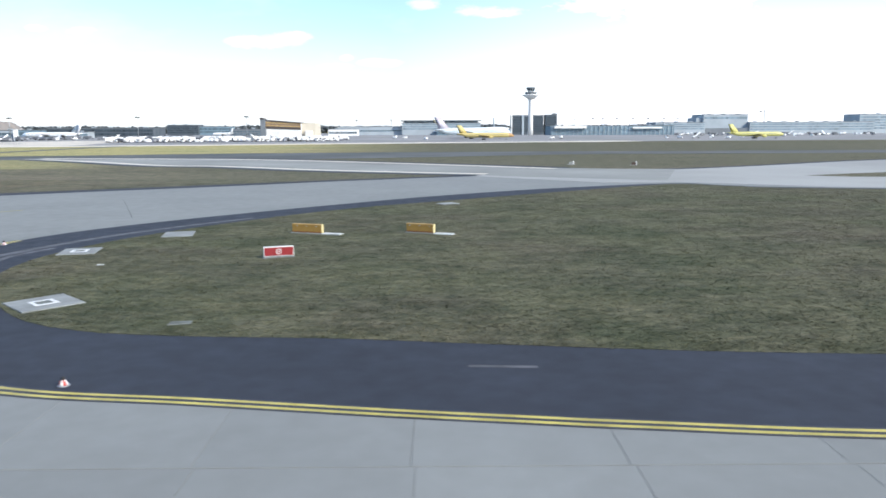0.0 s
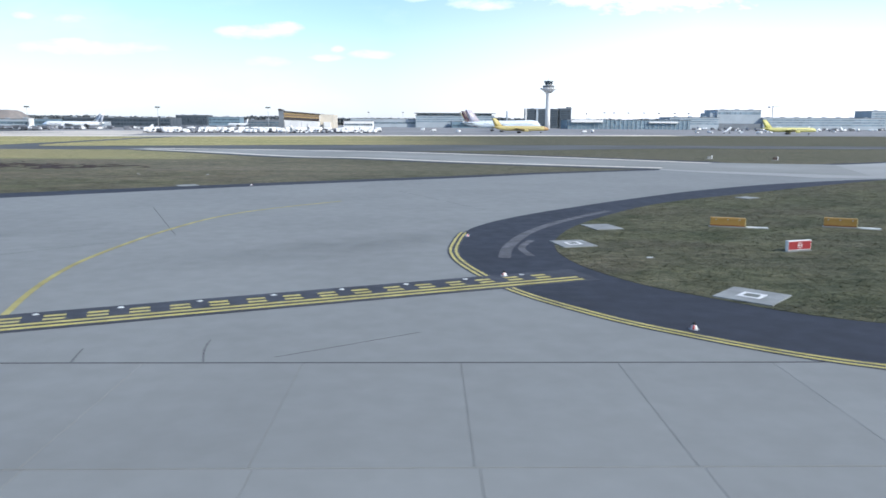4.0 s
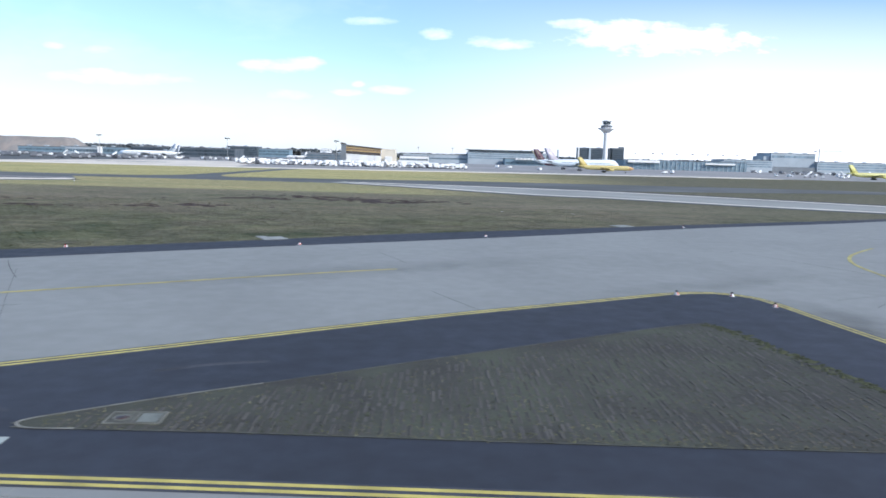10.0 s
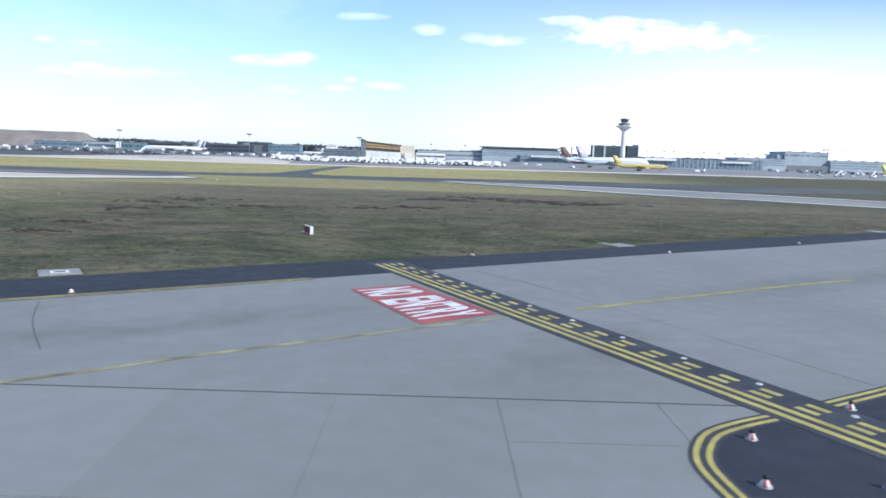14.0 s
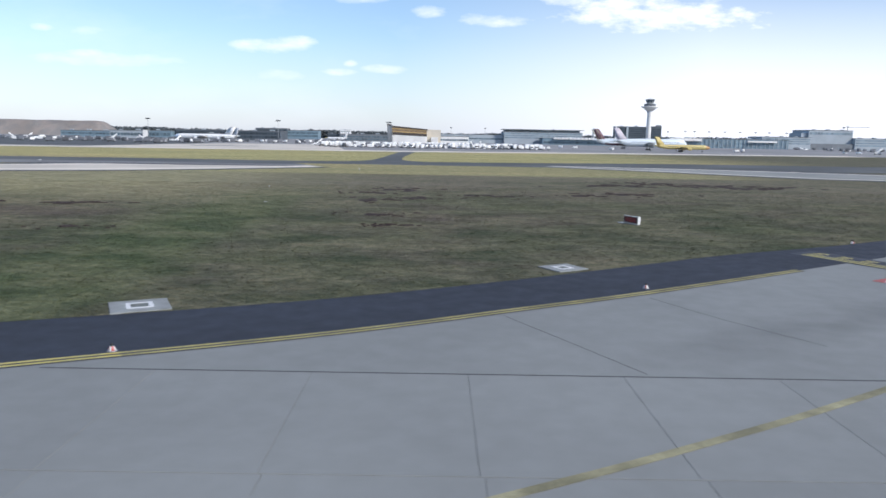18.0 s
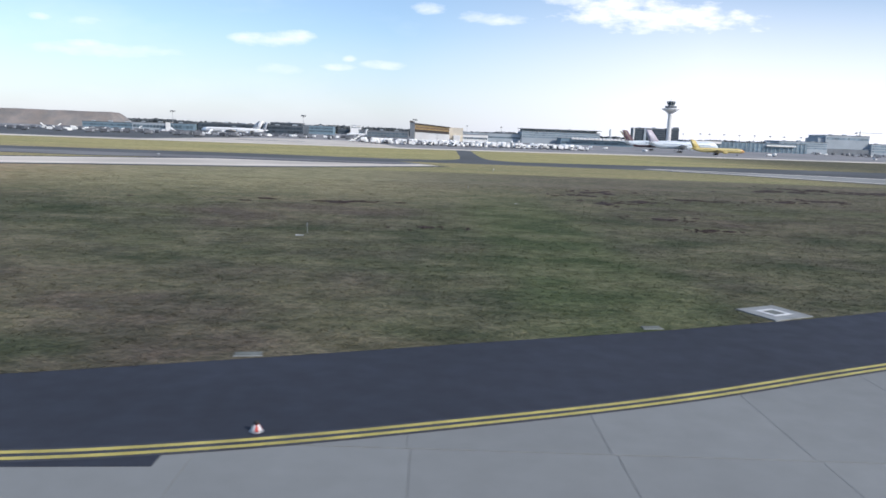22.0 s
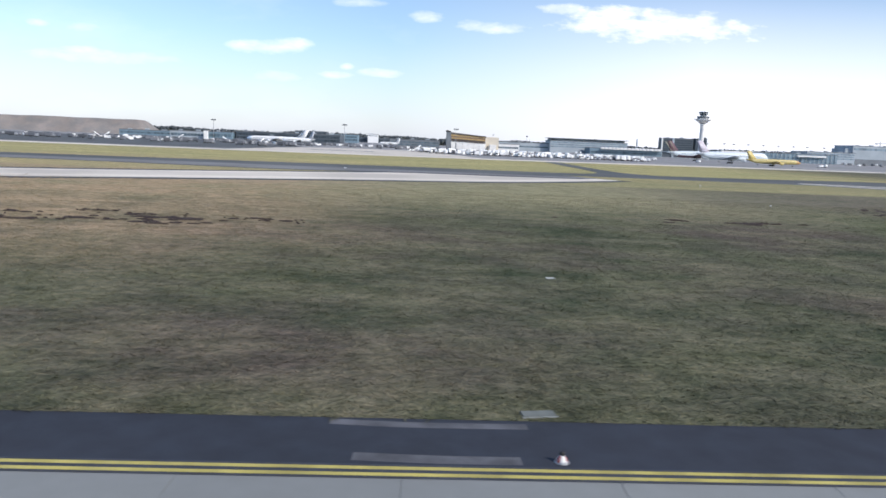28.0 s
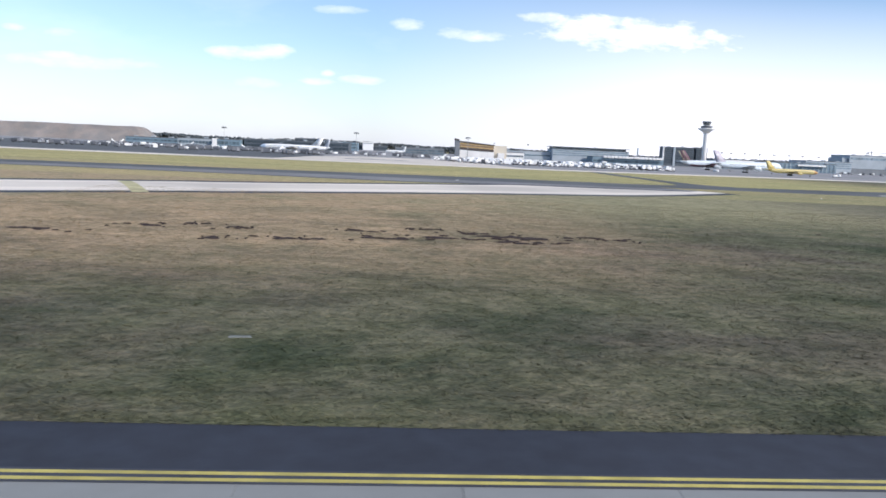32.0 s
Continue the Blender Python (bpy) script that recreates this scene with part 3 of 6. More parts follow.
# island outlines: the line of the outer yellow stripe
ISLAND_A = curve([(160, 15.2), (61, 16.8), (30, 17.9), (14, 18.95), (6.3, 19.9), (3.0, 20.4), (-1.3, 21.1), (-7.6, 22.25), (-13.7, 23.3), (-20.3, 25.9), (-25.4, 30.0), (-28.3, 33.4),
                  (-30.8, 37.5), (-32.5, 42.6), (-33.3, 47.0), (-33.1, 51.6), (-31.4, 59.4), (-26.7, 67.0), (-18.5, 76.0), (-9.9, 84.4), (1.0, 94.0),
                  (17.0, 104.7), (38.7, 113.8), (46.3, 108.6), (61, 103.0), (160, 80)])
GRASS_A = curve([(160, 24.5), (61, 25.0), (30, 25.6), (13.5, 26.6), (3.2, 28.0), (-3.6, 29.1), (-10.1, 29.7), (-14.7, 30.6), (-18.3, 32.5), (-21.2, 35.5), (-23.6, 38.4),
                 (-25.3, 42.0), (-26.2, 45.7), (-26.3, 49.7), (-25.0, 55.4), (-21.2, 63.2), (-13.4, 74.0), (-6.0, 81.5), (5.0, 89.5), (20, 100.5), (38.4, 112.0), (46.3, 106.8), (61, 101.2), (160, 78)])
B_FAR = [(-112.5, 27.7), (-107.9, 30.3), (-101.9, 34.0), (-96.4, 37.5), (-90.0, 41.4), (-84.0, 44.7), (-78.8, 47.6), (-75.8, 49.2), (-73.0, 49.7), (-71.1, 48.6), (-70.3, 46.4),
         (-69.8, 42.4), (-69.2, 37.8), (-68.3, 33.1), (-66.8, 28.4), (-65.6, 24.9), (-64.3, 22.0), (-63.75, 20.4), (-63.78, 18.72)]
B_NEAR = [(-64.5, 18.76), (-68.5, 18.95), (-78.8, 19.2), (-92, 19.65), (-102.3, 19.95), (-111.6, 20.05), (-119.12, 19.85)]
B_TIP = [(-119.2, 20.8), (-119.2, 22.2), (-118.8, 23.4), (-118.0, 24.6), (-116.7, 25.5), (-115.3, 26.2)]
ISLAND_B = curve(B_FAR, 6) + curve(B_NEAR, 6) + curve(B_TIP, 6)
GRASS_B = curve([(-76.8, 40.3), (-79.0, 39.5), (-88.3, 34.1), (-95.4, 29.8), (-100.8, 26.5), (-104.3, 24.1), (-104.5, 23.7), (-104.0, 23.4)], 4) + \
    curve([(-99.9, 23.45), (-86.3, 23.05), (-73.0, 22.9), (-72.4, 22.95), (-73.1, 25.2), (-73.9, 28.0), (-74.8, 31.9), (-75.6, 35.3), (-76.3, 39.3)], 4)
# far side of the taxiway: stripe line, then the grass of the wide field
FIELD_EDGE = curve([(-420, 16.5), (-330, 17.3), (-278, 17.9), (-243, 18.35), (-217, 18.8), (-204.8, 19.2), (-197.8, 20.3), (-190, 22.6), (-183.2, 25.0), (-175.9, 28.2), (-164.4, 33.2),
                    (-155, 38.4), (-147.6, 42.6), (-134.8, 50.6), (-120, 60.0), (-105, 69.2), (-93.5, 75.8), (-80, 84.0), (-54.3, 100.4), (-31.0, 113.0), (-14.7, 123.0), (12.8, 136.4)])
FIELD_GRASS = curve([(-420, 20.2), (-330, 20.9), (-278, 21.4), (-243, 22.0), (-222, 22.5), (-213, 23.8), (-206.6, 25.4), (-198, 28.1), (-190, 30.8), (-180.3, 34.0), (-167, 39.2),
                     (-156.5, 44.8), (-146, 51.3), (-137, 57.0), (-124, 63.6), (-108, 73.6), (-95.6, 82.0), (-77.1, 92.3), (-53.2, 105.6), (-30, 118.0), (-12, 128.0), (10.5, 138.0)])
RIGHT_STRIP_LOW = curve([(10.5, 138.0), (-3, 144.2), (-26, 156.5), (-50, 173.5), (-67, 180.0), (-98, 207.0), (-118, 222)])
LEFT_WEDGE = curve([(-188, 200), (-203, 185.5), (-215, 175), (-232, 164), (-250, 156.5), (-266, 149), (-292, 135), (-308, 125), (-325, 115), (-420, 48)])
LEFT_WEDGE_FAR = curve([(-440, 72), (-334, 141.5), (-316, 151.5), (-298, 162), (-276, 177), (-262, 186), (-247, 196.5), (-225, 197.5), (-192, 202)])

structure("shoulder", sheet(ISLAND_A, Z_ASPHALT, 0.2), ASPHALT, "dark asphalt shoulder round the wide grass island", "shoulder")
structure("shoulder", sheet(ISLAND_B, Z_ASPHALT, 0.2), ASPHALT, "dark asphalt shoulder of the triangular traffic island", "shoulder")
structure("shoulder", sheet(FIELD_EDGE + FIELD_GRASS[::-1], Z_ASPHALT, 0.2), ASPHALT, "dark asphalt shoulder along the edge of the field", "shoulder")
structure("grass_island", sheet(GRASS_A, Z_GRASS, 0.2), GRASS, "short dull green grass island beside the taxiway", "grass")
structure("grass_triangle", sheet(GRASS_B, Z_GRASS, 0.2), STUBBLE, "narrow triangle of furrowed short grass", "grass")
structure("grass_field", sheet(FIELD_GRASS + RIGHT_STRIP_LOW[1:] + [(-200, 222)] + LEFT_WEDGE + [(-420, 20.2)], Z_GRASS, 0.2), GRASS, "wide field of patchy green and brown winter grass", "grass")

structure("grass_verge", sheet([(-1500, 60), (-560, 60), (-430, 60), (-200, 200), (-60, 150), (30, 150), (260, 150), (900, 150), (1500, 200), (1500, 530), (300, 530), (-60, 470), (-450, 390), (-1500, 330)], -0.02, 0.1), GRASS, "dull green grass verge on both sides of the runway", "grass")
structure("grass_wedge", sheet([(68.8, 131), (79, 135.3), (258, 208), (258, 95), (74.5, 127.2)], 0.032, 0.1), GRASS, "narrow grass wedge between two paved ways", "grass")

# runway and the two angled strips that run into it
structure("runway", sheet(curve([(-1200, 150), (-560, 185), (-355, 194), (-300, 190.5), (-277, 190), (-250, 196), (-200, 203), (-120, 211), (-50, 216), (0, 230), (60, 251), (160, 251), (900, 262)], 6)
                          + curve([(900, 300), (160, 284), (56, 284), (-64, 276), (-130, 258), (-200, 243), (-250, 243), (-310, 237.5), (-369, 231), (-560, 212), (-1200, 180)], 6), 0.02, 0.3), ASPHALT_OLD,
          "long dark worn asphalt runway across the field", "runway")
structure("runway_lane", sheet(curve([(-1200, 154), (-560, 188), (-355, 197), (-300, 194), (-277, 194), (-250, 200), (-180, 206)], 6) + curve([(-190, 211), (-225, 214), (-295, 214), (-367, 211), (-560, 197), (-1200, 165)], 6), 0.026, 0.1), RUNWAY_PALE,
          "paler worn lane along the runway edge", "runway")
structure("exit_strip", sheet(RIGHT_STRIP_LOW + [(-124, 228)] + curve([(-120, 236), (-82, 229), (-46, 217), (-12.8, 195), (14, 174), (30, 160.6), (53, 154)]) + [(40, 120), (14, 134)], 0.034, 0.3), STRIP_GREY,
          "pale concrete exit strip running to the runway", "taxiway")
structure("exit_strip", sheet(LEFT_WEDGE + LEFT_WEDGE_FAR, 0.034, 0.3), STRIP_PALE, "pale concrete exit strip with a yellow arrow line", "taxiway")
for line in (RIGHT_STRIP_LOW, LEFT_WEDGE, LEFT_WEDGE_FAR, curve([(-120, 236), (-82, 229), (-46, 217), (-12.8, 195), (14, 174), (30, 160.6)])):
    structure("strip_shoulder", ribbon(line, 8.0, 0.033, depth=0.1), ASPHALT, "narrow dark shoulder beside the pale strip", "shoulder")
for line, off in ((RIGHT_STRIP_LOW, 2.8), (curve([(-120, 236), (-82, 229), (-46, 217), (-12.8, 195), (14, 174), (30, 160.6)]), 2.8)):
    structure("strip_line", ribbon(line, 2.4, 0.041, -off), CONCRETE_WHITE, "pale line along the exit strip, coloured as in full sun", "road marking")
for line, broad in ((LEFT_WEDGE, 6.5), (LEFT_WEDGE_FAR[:-8], 4.0)):
    structure("strip_line", ribbon(line, broad, 0.041, -broad / 2 - 1.5), CONCRETE_WHITE, "pale line along the exit strip, coloured as in full sun", "road marking")
structure("crossing", sheet([(28, 116), (40, 116), (61, 104), (170, 80), (260, 62), (260, 250), (110.3, 188.9), (69.7, 163.6), (44.8, 152.9), (30, 160.6), (-2, 144), (10, 133)], 0.026, 0.3), CONCRETE_FAR,
          "pale concrete taxiway crossing", "taxiway")
structure("strip_shoulder", ribbon(curve([(30, 160.6), (44.8, 152.9), (69.7, 163.6), (110, 189), (150, 208)]), 3.0, 0.033, depth=0.1), ASPHALT, "narrow dark shoulder beside the paved crossing", "shoulder")
APRON_EDGE = curve([(-1500, 320), (-800, 345), (-450, 376), (-370, 383), (-284, 394), (-203, 404), (-130, 422), (-57, 450), (40, 474), (110, 492), (150, 504)], 6)
structure("apron_lane", ribbon(APRON_EDGE, 26, 0.078, 13.0, depth=0.2), APRON_LANE, "bright sunlit concrete lane along the edge of the apron", "apron")
structure("apron_yard", sheet([(-206, 418), (-222, 520), (-240, 640), (-318, 640), (-345, 548), (-352, 420), (-352, 398), (-284, 408), (-215, 416)], 0.070, 0.2), STRIP_PALE, "pale concrete yard behind the apron lane, coloured as in full sun", "apron")
structure("apron_strip", ribbon(curve([(-318, 496), (-300, 506), (-276, 512)]), 13, 0.085, depth=0.1), ASPHALT_OLD, "narrow dark worn strip across the bright apron lane", "apron")
structure("apron", sheet(curve([(-1500, 320), (-800, 345), (-450, 376), (-370, 383), (-284, 394), (-203, 404), (-130, 422), (-57, 450), (60, 478), (150, 504), (300, 520), (1500, 510)], 6) + [(1500, 1955), (-1500, 1955)], 0.06, 0.5), APRON,
          "broad grey apron before the terminal buildings", "apron")

structure("apron_yard", sheet([(-1500, 364), (-800, 388), (-450, 414), (-388, 422), (-352, 440), (-338, 520), (-348, 652), (-420, 740), (-460, 900), (-1500, 900)], 0.068, 0.3), ASPHALT_OLD,
          "dark asphalt equipment yard behind the bright apron lane", "apron")


# ---- painted lines ----
def marking(name, bm, mat, label):
    return tagged(part(name, bm, mat), label, "road marking", kind="structure")


def double_stripe(line, label, paint=YELLOW):
    """Two yellow lines on a black border along a pavement edge."""
    ob = marking("edge_marking", ribbon(line, 0.8, Z_ASPHALT + 0.004), BAND_BLACK, label)
    for side in (-0.185, 0.185):
        part("stripe", ribbon(line, 0.175, Z_ASPHALT + 0.009, side), paint, ob)


double_stripe([q for q in ISLAND_A if q[0] < 150][: -9 * 8], "double yellow edge line curving round the grass island")
double_stripe(ISLAND_B + ISLAND_B[:1], "double yellow edge line round the triangular island")
break_at = next(i for i, q in enumerate(FIELD_EDGE) if q[0] > -173)
double_stripe(FIELD_EDGE[:break_at + 1], "double yellow edge line along the grass field")
double_stripe([q for q in FIELD_EDGE[break_at:] if q[0] < -134.5], "worn double edge line along the grass field", YELLOW_FADED)


def hold_line(start, end, step, dash, first_dash, spread, label):
    """Runway holding position: two solid and two broken yellow lines on a black band."""
    a, b = Vector(start), Vector(end)
    d = (b - a).normalized()
    n = Vector((-d.y, d.x))
    at = lambda s, o: tuple(a + d * s + n * o)
    length = (b - a).length
    band = marking("holding_line", ribbon([at(-0.8, 1.78 * spread), at(length + 0.8, 1.78 * spread)], 5.35 * spread, Z_MARK + 0.004), BAND_BLACK, label)
    for o in (0.0, spread):
        part("solid_stripe", ribbon([at(0, o), at(length, o)], 0.48 * spread, Z_MARK + 0.009), YELLOW, band)
    first = part("dash", ribbon([(0, 0), (dash, 0)], 0.48 * spread, 0), YELLOW, band)
    turn = math.degrees(math.atan2(d.y, d.x))
    count = int((length - first_dash - dash) / step) + 1
    for row, o in enumerate((2 * spread, 3 * spread)):
        for i in range(count):
            ob = first if row == i == 0 else new("dash", first.data)
            ob.parent = band
            x, y = at(first_dash + i * step, o)
            ob.matrix_world = pose(x, y, Z_MARK + 0.009, 0, 0, turn)
    for i in range(1, count // 2):
        x, y = at(first_dash + i * 2 * step + step * 0.78, 3.75 * spread)
        bm = bmesh.new()
        bmesh.ops.create_cone(bm, cap_ends=True, segments=10, radius1=0.15, radius2=0.11, depth=0.03)
        ob = part("inset_light", bm, PALE_PAINT)
        ob.matrix_world = pose(x, y, Z_MARK + 0.019)
        tagged(ob, "small round inset light in the holding line band", "inset light", "inset lights of the holding lines")


hold_line((-69.85, 24.25), (-26.6, 40.05), 1.733, 0.87, 0.42, 0.59, "yellow runway holding line on a black band across the taxiway")
hold_line((-130.95, 57.65), (-112.83, 22.4), 1.925, 0.90, 0.09, 0.60, "yellow runway holding line on a black band beside the triangular island")

marking("worn_paint", ribbon([(-71.1, 23.8), (-69.85, 24.25)], 3.3, Z_MARK + 0.0065, 1.05), ASPHALT_SCUFF, "pale scuffed end of the holding line on the asphalt")
centre_1 = curve([(-45.5, 9.0), (-47.6, 15.0), (-49.4, 18.9), (-50.7, 21.5), (-51.9, 24.5), (-53.2, 28.9), (-54.0, 32.8), (-54.9, 36.2), (-55.7, 40.0), (-56.3, 45.0), (-56.2, 51.0), (-55.6, 57.6), (-54.0, 65.8), (-50.6, 72.6), (-44, 80)], 6)
marking("centre_line", ribbon([q for q in centre_1 if q[1] < 29.2], 0.34, Z_MARK), YELLOW, "curved yellow taxiway centre line")
marking("centre_line", ribbon([q for q in centre_1 if q[1] > 32.4], 0.34, Z_MARK), YELLOW_FADED, "worn curved yellow taxiway centre line")
centre_2 = [(-190, 4), (-165, 15.5), (-156.5, 19.7), (-152.9, 21.6), (-147.7, 24.5), (-141.0, 28.6), (-136.4, 31.9), (-131.0, 35.4), (-123.6, 40.0), (-121.2, 41.4)]
marking("centre_line", ribbon(curve(centre_2, 5), 0.34, Z_MARK), YELLOW_DUSTY, "worn straight yellow taxiway centre line")
marking("centre_line", ribbon(curve([(-118.6, 43.0), (-103.1, 52.2), (-94.5, 56.8)], 5), 0.36, Z_MARK), YELLOW_FADED, "faint yellow taxiway centre line")
marking("arrow_line", ribbon([(-332.2, 142.5), (-328.6, 135.5), (-324.5, 126.5), (-319.4, 114.8)], 2.5, 0.052), YELLOW_PALE, "broad yellow marking across the pale exit strip")


def letter(char, u0, u1, v0, v1, place, parent):
    """A painted capital, stretched to fill its place in a four-cornered field."""
    text = bpy.data.curves.new("letter", "FONT")
    text.body, text.offset = char, 0.034
    ob = new("letter", text)
    graph = bpy.context.evaluated_depsgraph_get()
    flat = bpy.data.meshes.new_from_object(ob.evaluated_get(graph))
    bpy.data.objects.remove(ob)
    co = np.empty(len(flat.vertices) * 3)
    flat.vertices.foreach_get("co", co)
    co = co.reshape(-1, 3)
    lo, hi = co.min(0), co.max(0)
    for p in co:
        u, v = u0 + (p[0] - lo[0]) / (hi[0] - lo[0]) * (u1 - u0), v0 + (p[1] - lo[1]) / (hi[1] - lo[1]) * (v1 - v0)
        p[0], p[1] = place(u, v)
        p[2] = Z_MARK + 0.0065
    flat.vertices.foreach_set("co", co.ravel())
    flat.update()
    flat.materials.clear()
    flat.materials.append(WHITE_PAINT)
    done = new("letter", flat)
    done.parent = parent
    return done


def no_entry(corners, label):
    """Red field with white words; corners from the foot of the first letter on, in reading order round it."""
    low0, low1, top1, top0 = (Vector(c) for c in corners)
    place = lambda u, v: tuple((low0 * (1 - u) + low1 * u) * (1 - v) + (top0 * (1 - u) + top1 * u) * v)
    box = marking("no_entry_marking", sheet(corners, Z_MARK + 0.002, 0.006), RED_PAINT, label)
    for char, a, b in (("N", 0.060, 0.168), ("O", 0.178, 0.292), ("E", 0.388, 0.497), ("N", 0.505, 0.612), ("T", 0.622, 0.730), ("R", 0.740, 0.850), ("Y", 0.845, 0.948)):
        letter(char, a, b, 0.065, 0.885, place, box)


no_entry([(-61.52, 20.25), (-52.74, 24.16), (-54.24, 28.86), (-63.15, 25.0)], "red ground marking with white words NO ENTRY")
no_entry([(-131.88, 47.2), (-127.36, 38.34), (-123.25, 41.27), (-128.0, 49.5)], "red ground marking with tall white words NO ENTRY")

# repairs, scuffs and kerb line on the asphalt
def scuff(line, width, mat, label, z=Z_ASPHALT + 0.003):
    marking("asphalt_patch", ribbon(curve(line, 4), width, z), mat, label)


scuff([(-245.6, 21.62), (-243, 21.5), (-239.6, 21.6)], 0.42, ASPHALT_PATCH, "pale worn repair strip in the asphalt shoulder")
scuff([(-244.7, 19.2), (-242.5, 19.12), (-240.1, 19.15)], 0.5, ASPHALT_PATCH, "pale worn repair strip beside the yellow line")
scuff([(-30.2, 46.5), (-29.6, 50), (-28.0, 55), (-26.0, 59.3), (-22.6, 64.6), (-17, 71.5)], 0.8, ASPHALT_PATCH, "pale scuffed sweep across the asphalt shoulder")
scuff([(-28.4, 47.2), (-28.6, 50.2), (-27.4, 53.5)], 0.5, ASPHALT_PATCH, "pale scuff on the asphalt shoulder")
scuff([(1.5, 25.4), (4.0, 25.2)], 0.25, ASPHALT_PATCH, "pale oil spot on the asphalt")
scuff([(-107.6, 24.15), (-106.8, 24.0), (-106.0, 24.05)], 0.3, ASPHALT_SCUFF, "faint pale scuff on the asphalt of the island")
scuff([(-106.9, 25.5), (-106.2, 25.1), (-105.4, 24.85)], 0.22, ASPHALT_SCUFF, "faint pale streak on the asphalt of the island")
scuff([(-102.5, 29.5), (-100.5, 30.6), (-98.4, 31.2)], 0.35, ASPHALT_SCUFF, "faint grey tyre streak on the asphalt of the island")
scuff(GRASS_B[::2] + GRASS_B[:1], 0.05, MOSS_DARK, "thin mossy kerb line round the grass triangle", Z_GRASS + 0.01)
scuff([(-98.0, 28.25), (-100.8, 26.55), (-103.6, 24.7), (-104.4, 24.1), (-104.5, 23.72), (-104.0, 23.4), (-102.6, 23.42)], 0.11, KERB_PALE, "pale worn kerb round the tip of the grass triangle", Z_GRASS + 0.012)


marking("asphalt_wedge", sheet([(-198.9, 20.1), (-198.9, 19.0), (-203, 18.75), (-208, 18.55), (-214, 18.5), (-216, 18.8), (-204.8, 19.25)], Z_ASPHALT - 0.001, 0.05), ASPHALT, "narrow dark asphalt wedge between the edge line and the slabs")


# ---- concrete: slabs beside the camera's way are pieces of their own, the diagonal part beyond is one sheet with joints ----
first = part("slab", slab_mesh(), CONCRETE, bed)
near, verts, faces = [], [], []
for i in range(-44, 73):
    for j in range(-6, 1):
        m = slab_place(i, j)
        if j >= -2 and -27 <= i <= 32:
            near.append(m)
        else:
            base = len(verts)
            verts += [tuple(m @ v.co) for v in first.data.vertices]
            faces += [tuple(base + k for k in p.vertices) for p in first.data.polygons]
first.matrix_world = near[0]
for m in near[1:]:
    ob = new("slab", first.data)
    ob.parent = bed
    ob.matrix_world = m
me = bpy.data.meshes.new("slabs")
me.from_pydata(verts, [], faces)
me.materials.append(CONCRETE)
ob = new("slabs", me)
ob.parent = bed
tagged(ob, kind="stuff")
part("diagonal_paving", sheet([(260, 21.55), (260, 60), (160, 82), (61, 106), (38, 117)] + PAVING_EDGE, Z_SLAB, 0.05), CONCRETE, bed)
part("joint", ribbon([(x, 25.53 - 0.0155 * x) for x in range(250, -182, -8)], 0.10, 0.004), JOINT_DARK, bed)   # along the slabs' far edge
for line in (((-112.9, 37.0), (-111.3, 33.9), (-109.4, 30.1)), ((-91.8, 47.9), (-90.4, 45.0), (-89.0, 42.3)), ((-156.3, 36.9), (-153.4, 31.2), (-151.9, 28.2)),
             ((-147.8, 41.3), (-145.7, 36.7), (-143.0, 32.2)), ((-123.5, 56.2), (-121.0, 52.2), (-118.8, 49.0)), ((-48.4, 27.9), (-48.25, 27.0), (-48.1, 26.3)),
             ((-43.95, 29.0), (-43.8, 27.7), (-43.45, 26.3)), ((-64, 46.2), (-61.0, 49.2), (-57.5, 52.4)), ((-41, 26.8), (-38.4, 28.3), (-35.7, 29.9)),
             ((-96.5, 66), (-95.1, 63), (-93.9, 60)), ((-62, 74), (-58, 65), (-54, 56)), ((-38, 92), (-33.5, 82), (-29, 72))):
    part("joint", ribbon(curve(line, 5), 0.045, 0.003), JOINT_DARK, bed)
for line in (((-120.8, 52.6), (-117.2, 45.4), (-112.9, 37.0)), ((-65.5, 48.3), (-61, 50.5), (-56.7, 53.0)), ((-124.6, 23.6), (-122, 23.58), (-119.4, 23.55)), ((-124, 36), (-119, 38.8), (-114, 41))):
    part("joint", ribbon(curve(line, 5), 0.035, 0.003), FAINT_JOINT, bed)

# smears of rubber and oil
def smear(x, y, turn, w, d, mat, label):
    bm = bmesh.new()
    n = 28
    ring = [bm.verts.new((w / 2 * math.cos(2 * math.pi * k / n), d / 2 * math.sin(2 * math.pi * k / n), 0)) for k in range(n)]
    bm.faces.new(ring)
    ob = marking("paving_stain", bm, mat, label)
    ob.matrix_world = pose(x, y, 0.007, 0, 0, turn)


smear(-68.3, 40.0, -82, 19, 6.5, SMUDGE, "dark rubber smear on the concrete beside the island corner")
smear(-62.0, 33.0, 20, 16, 5, SMUDGE_FAINT, "faint grey smear on the concrete paving")
smear(-72, 53, 30, 26, 5, SMUDGE_FAINT, "faint grey smear along the pale paving")
smear(-40, 52, 35, 34, 9, SMUDGE_FAINT, "broad faint stain across the concrete taxiway")
smear(-95, 57, 31, 44, 7, SMUDGE_FAINT, "long faint wheel track stain on the concrete")
smear(-141, 36, 32, 30, 5, SMUDGE_FAINT, "faint wheel track stain beside the marking")
smear(-120, 34, 60, 18, 8, SMUDGE_FAINT, "faint grey stain on the paving")


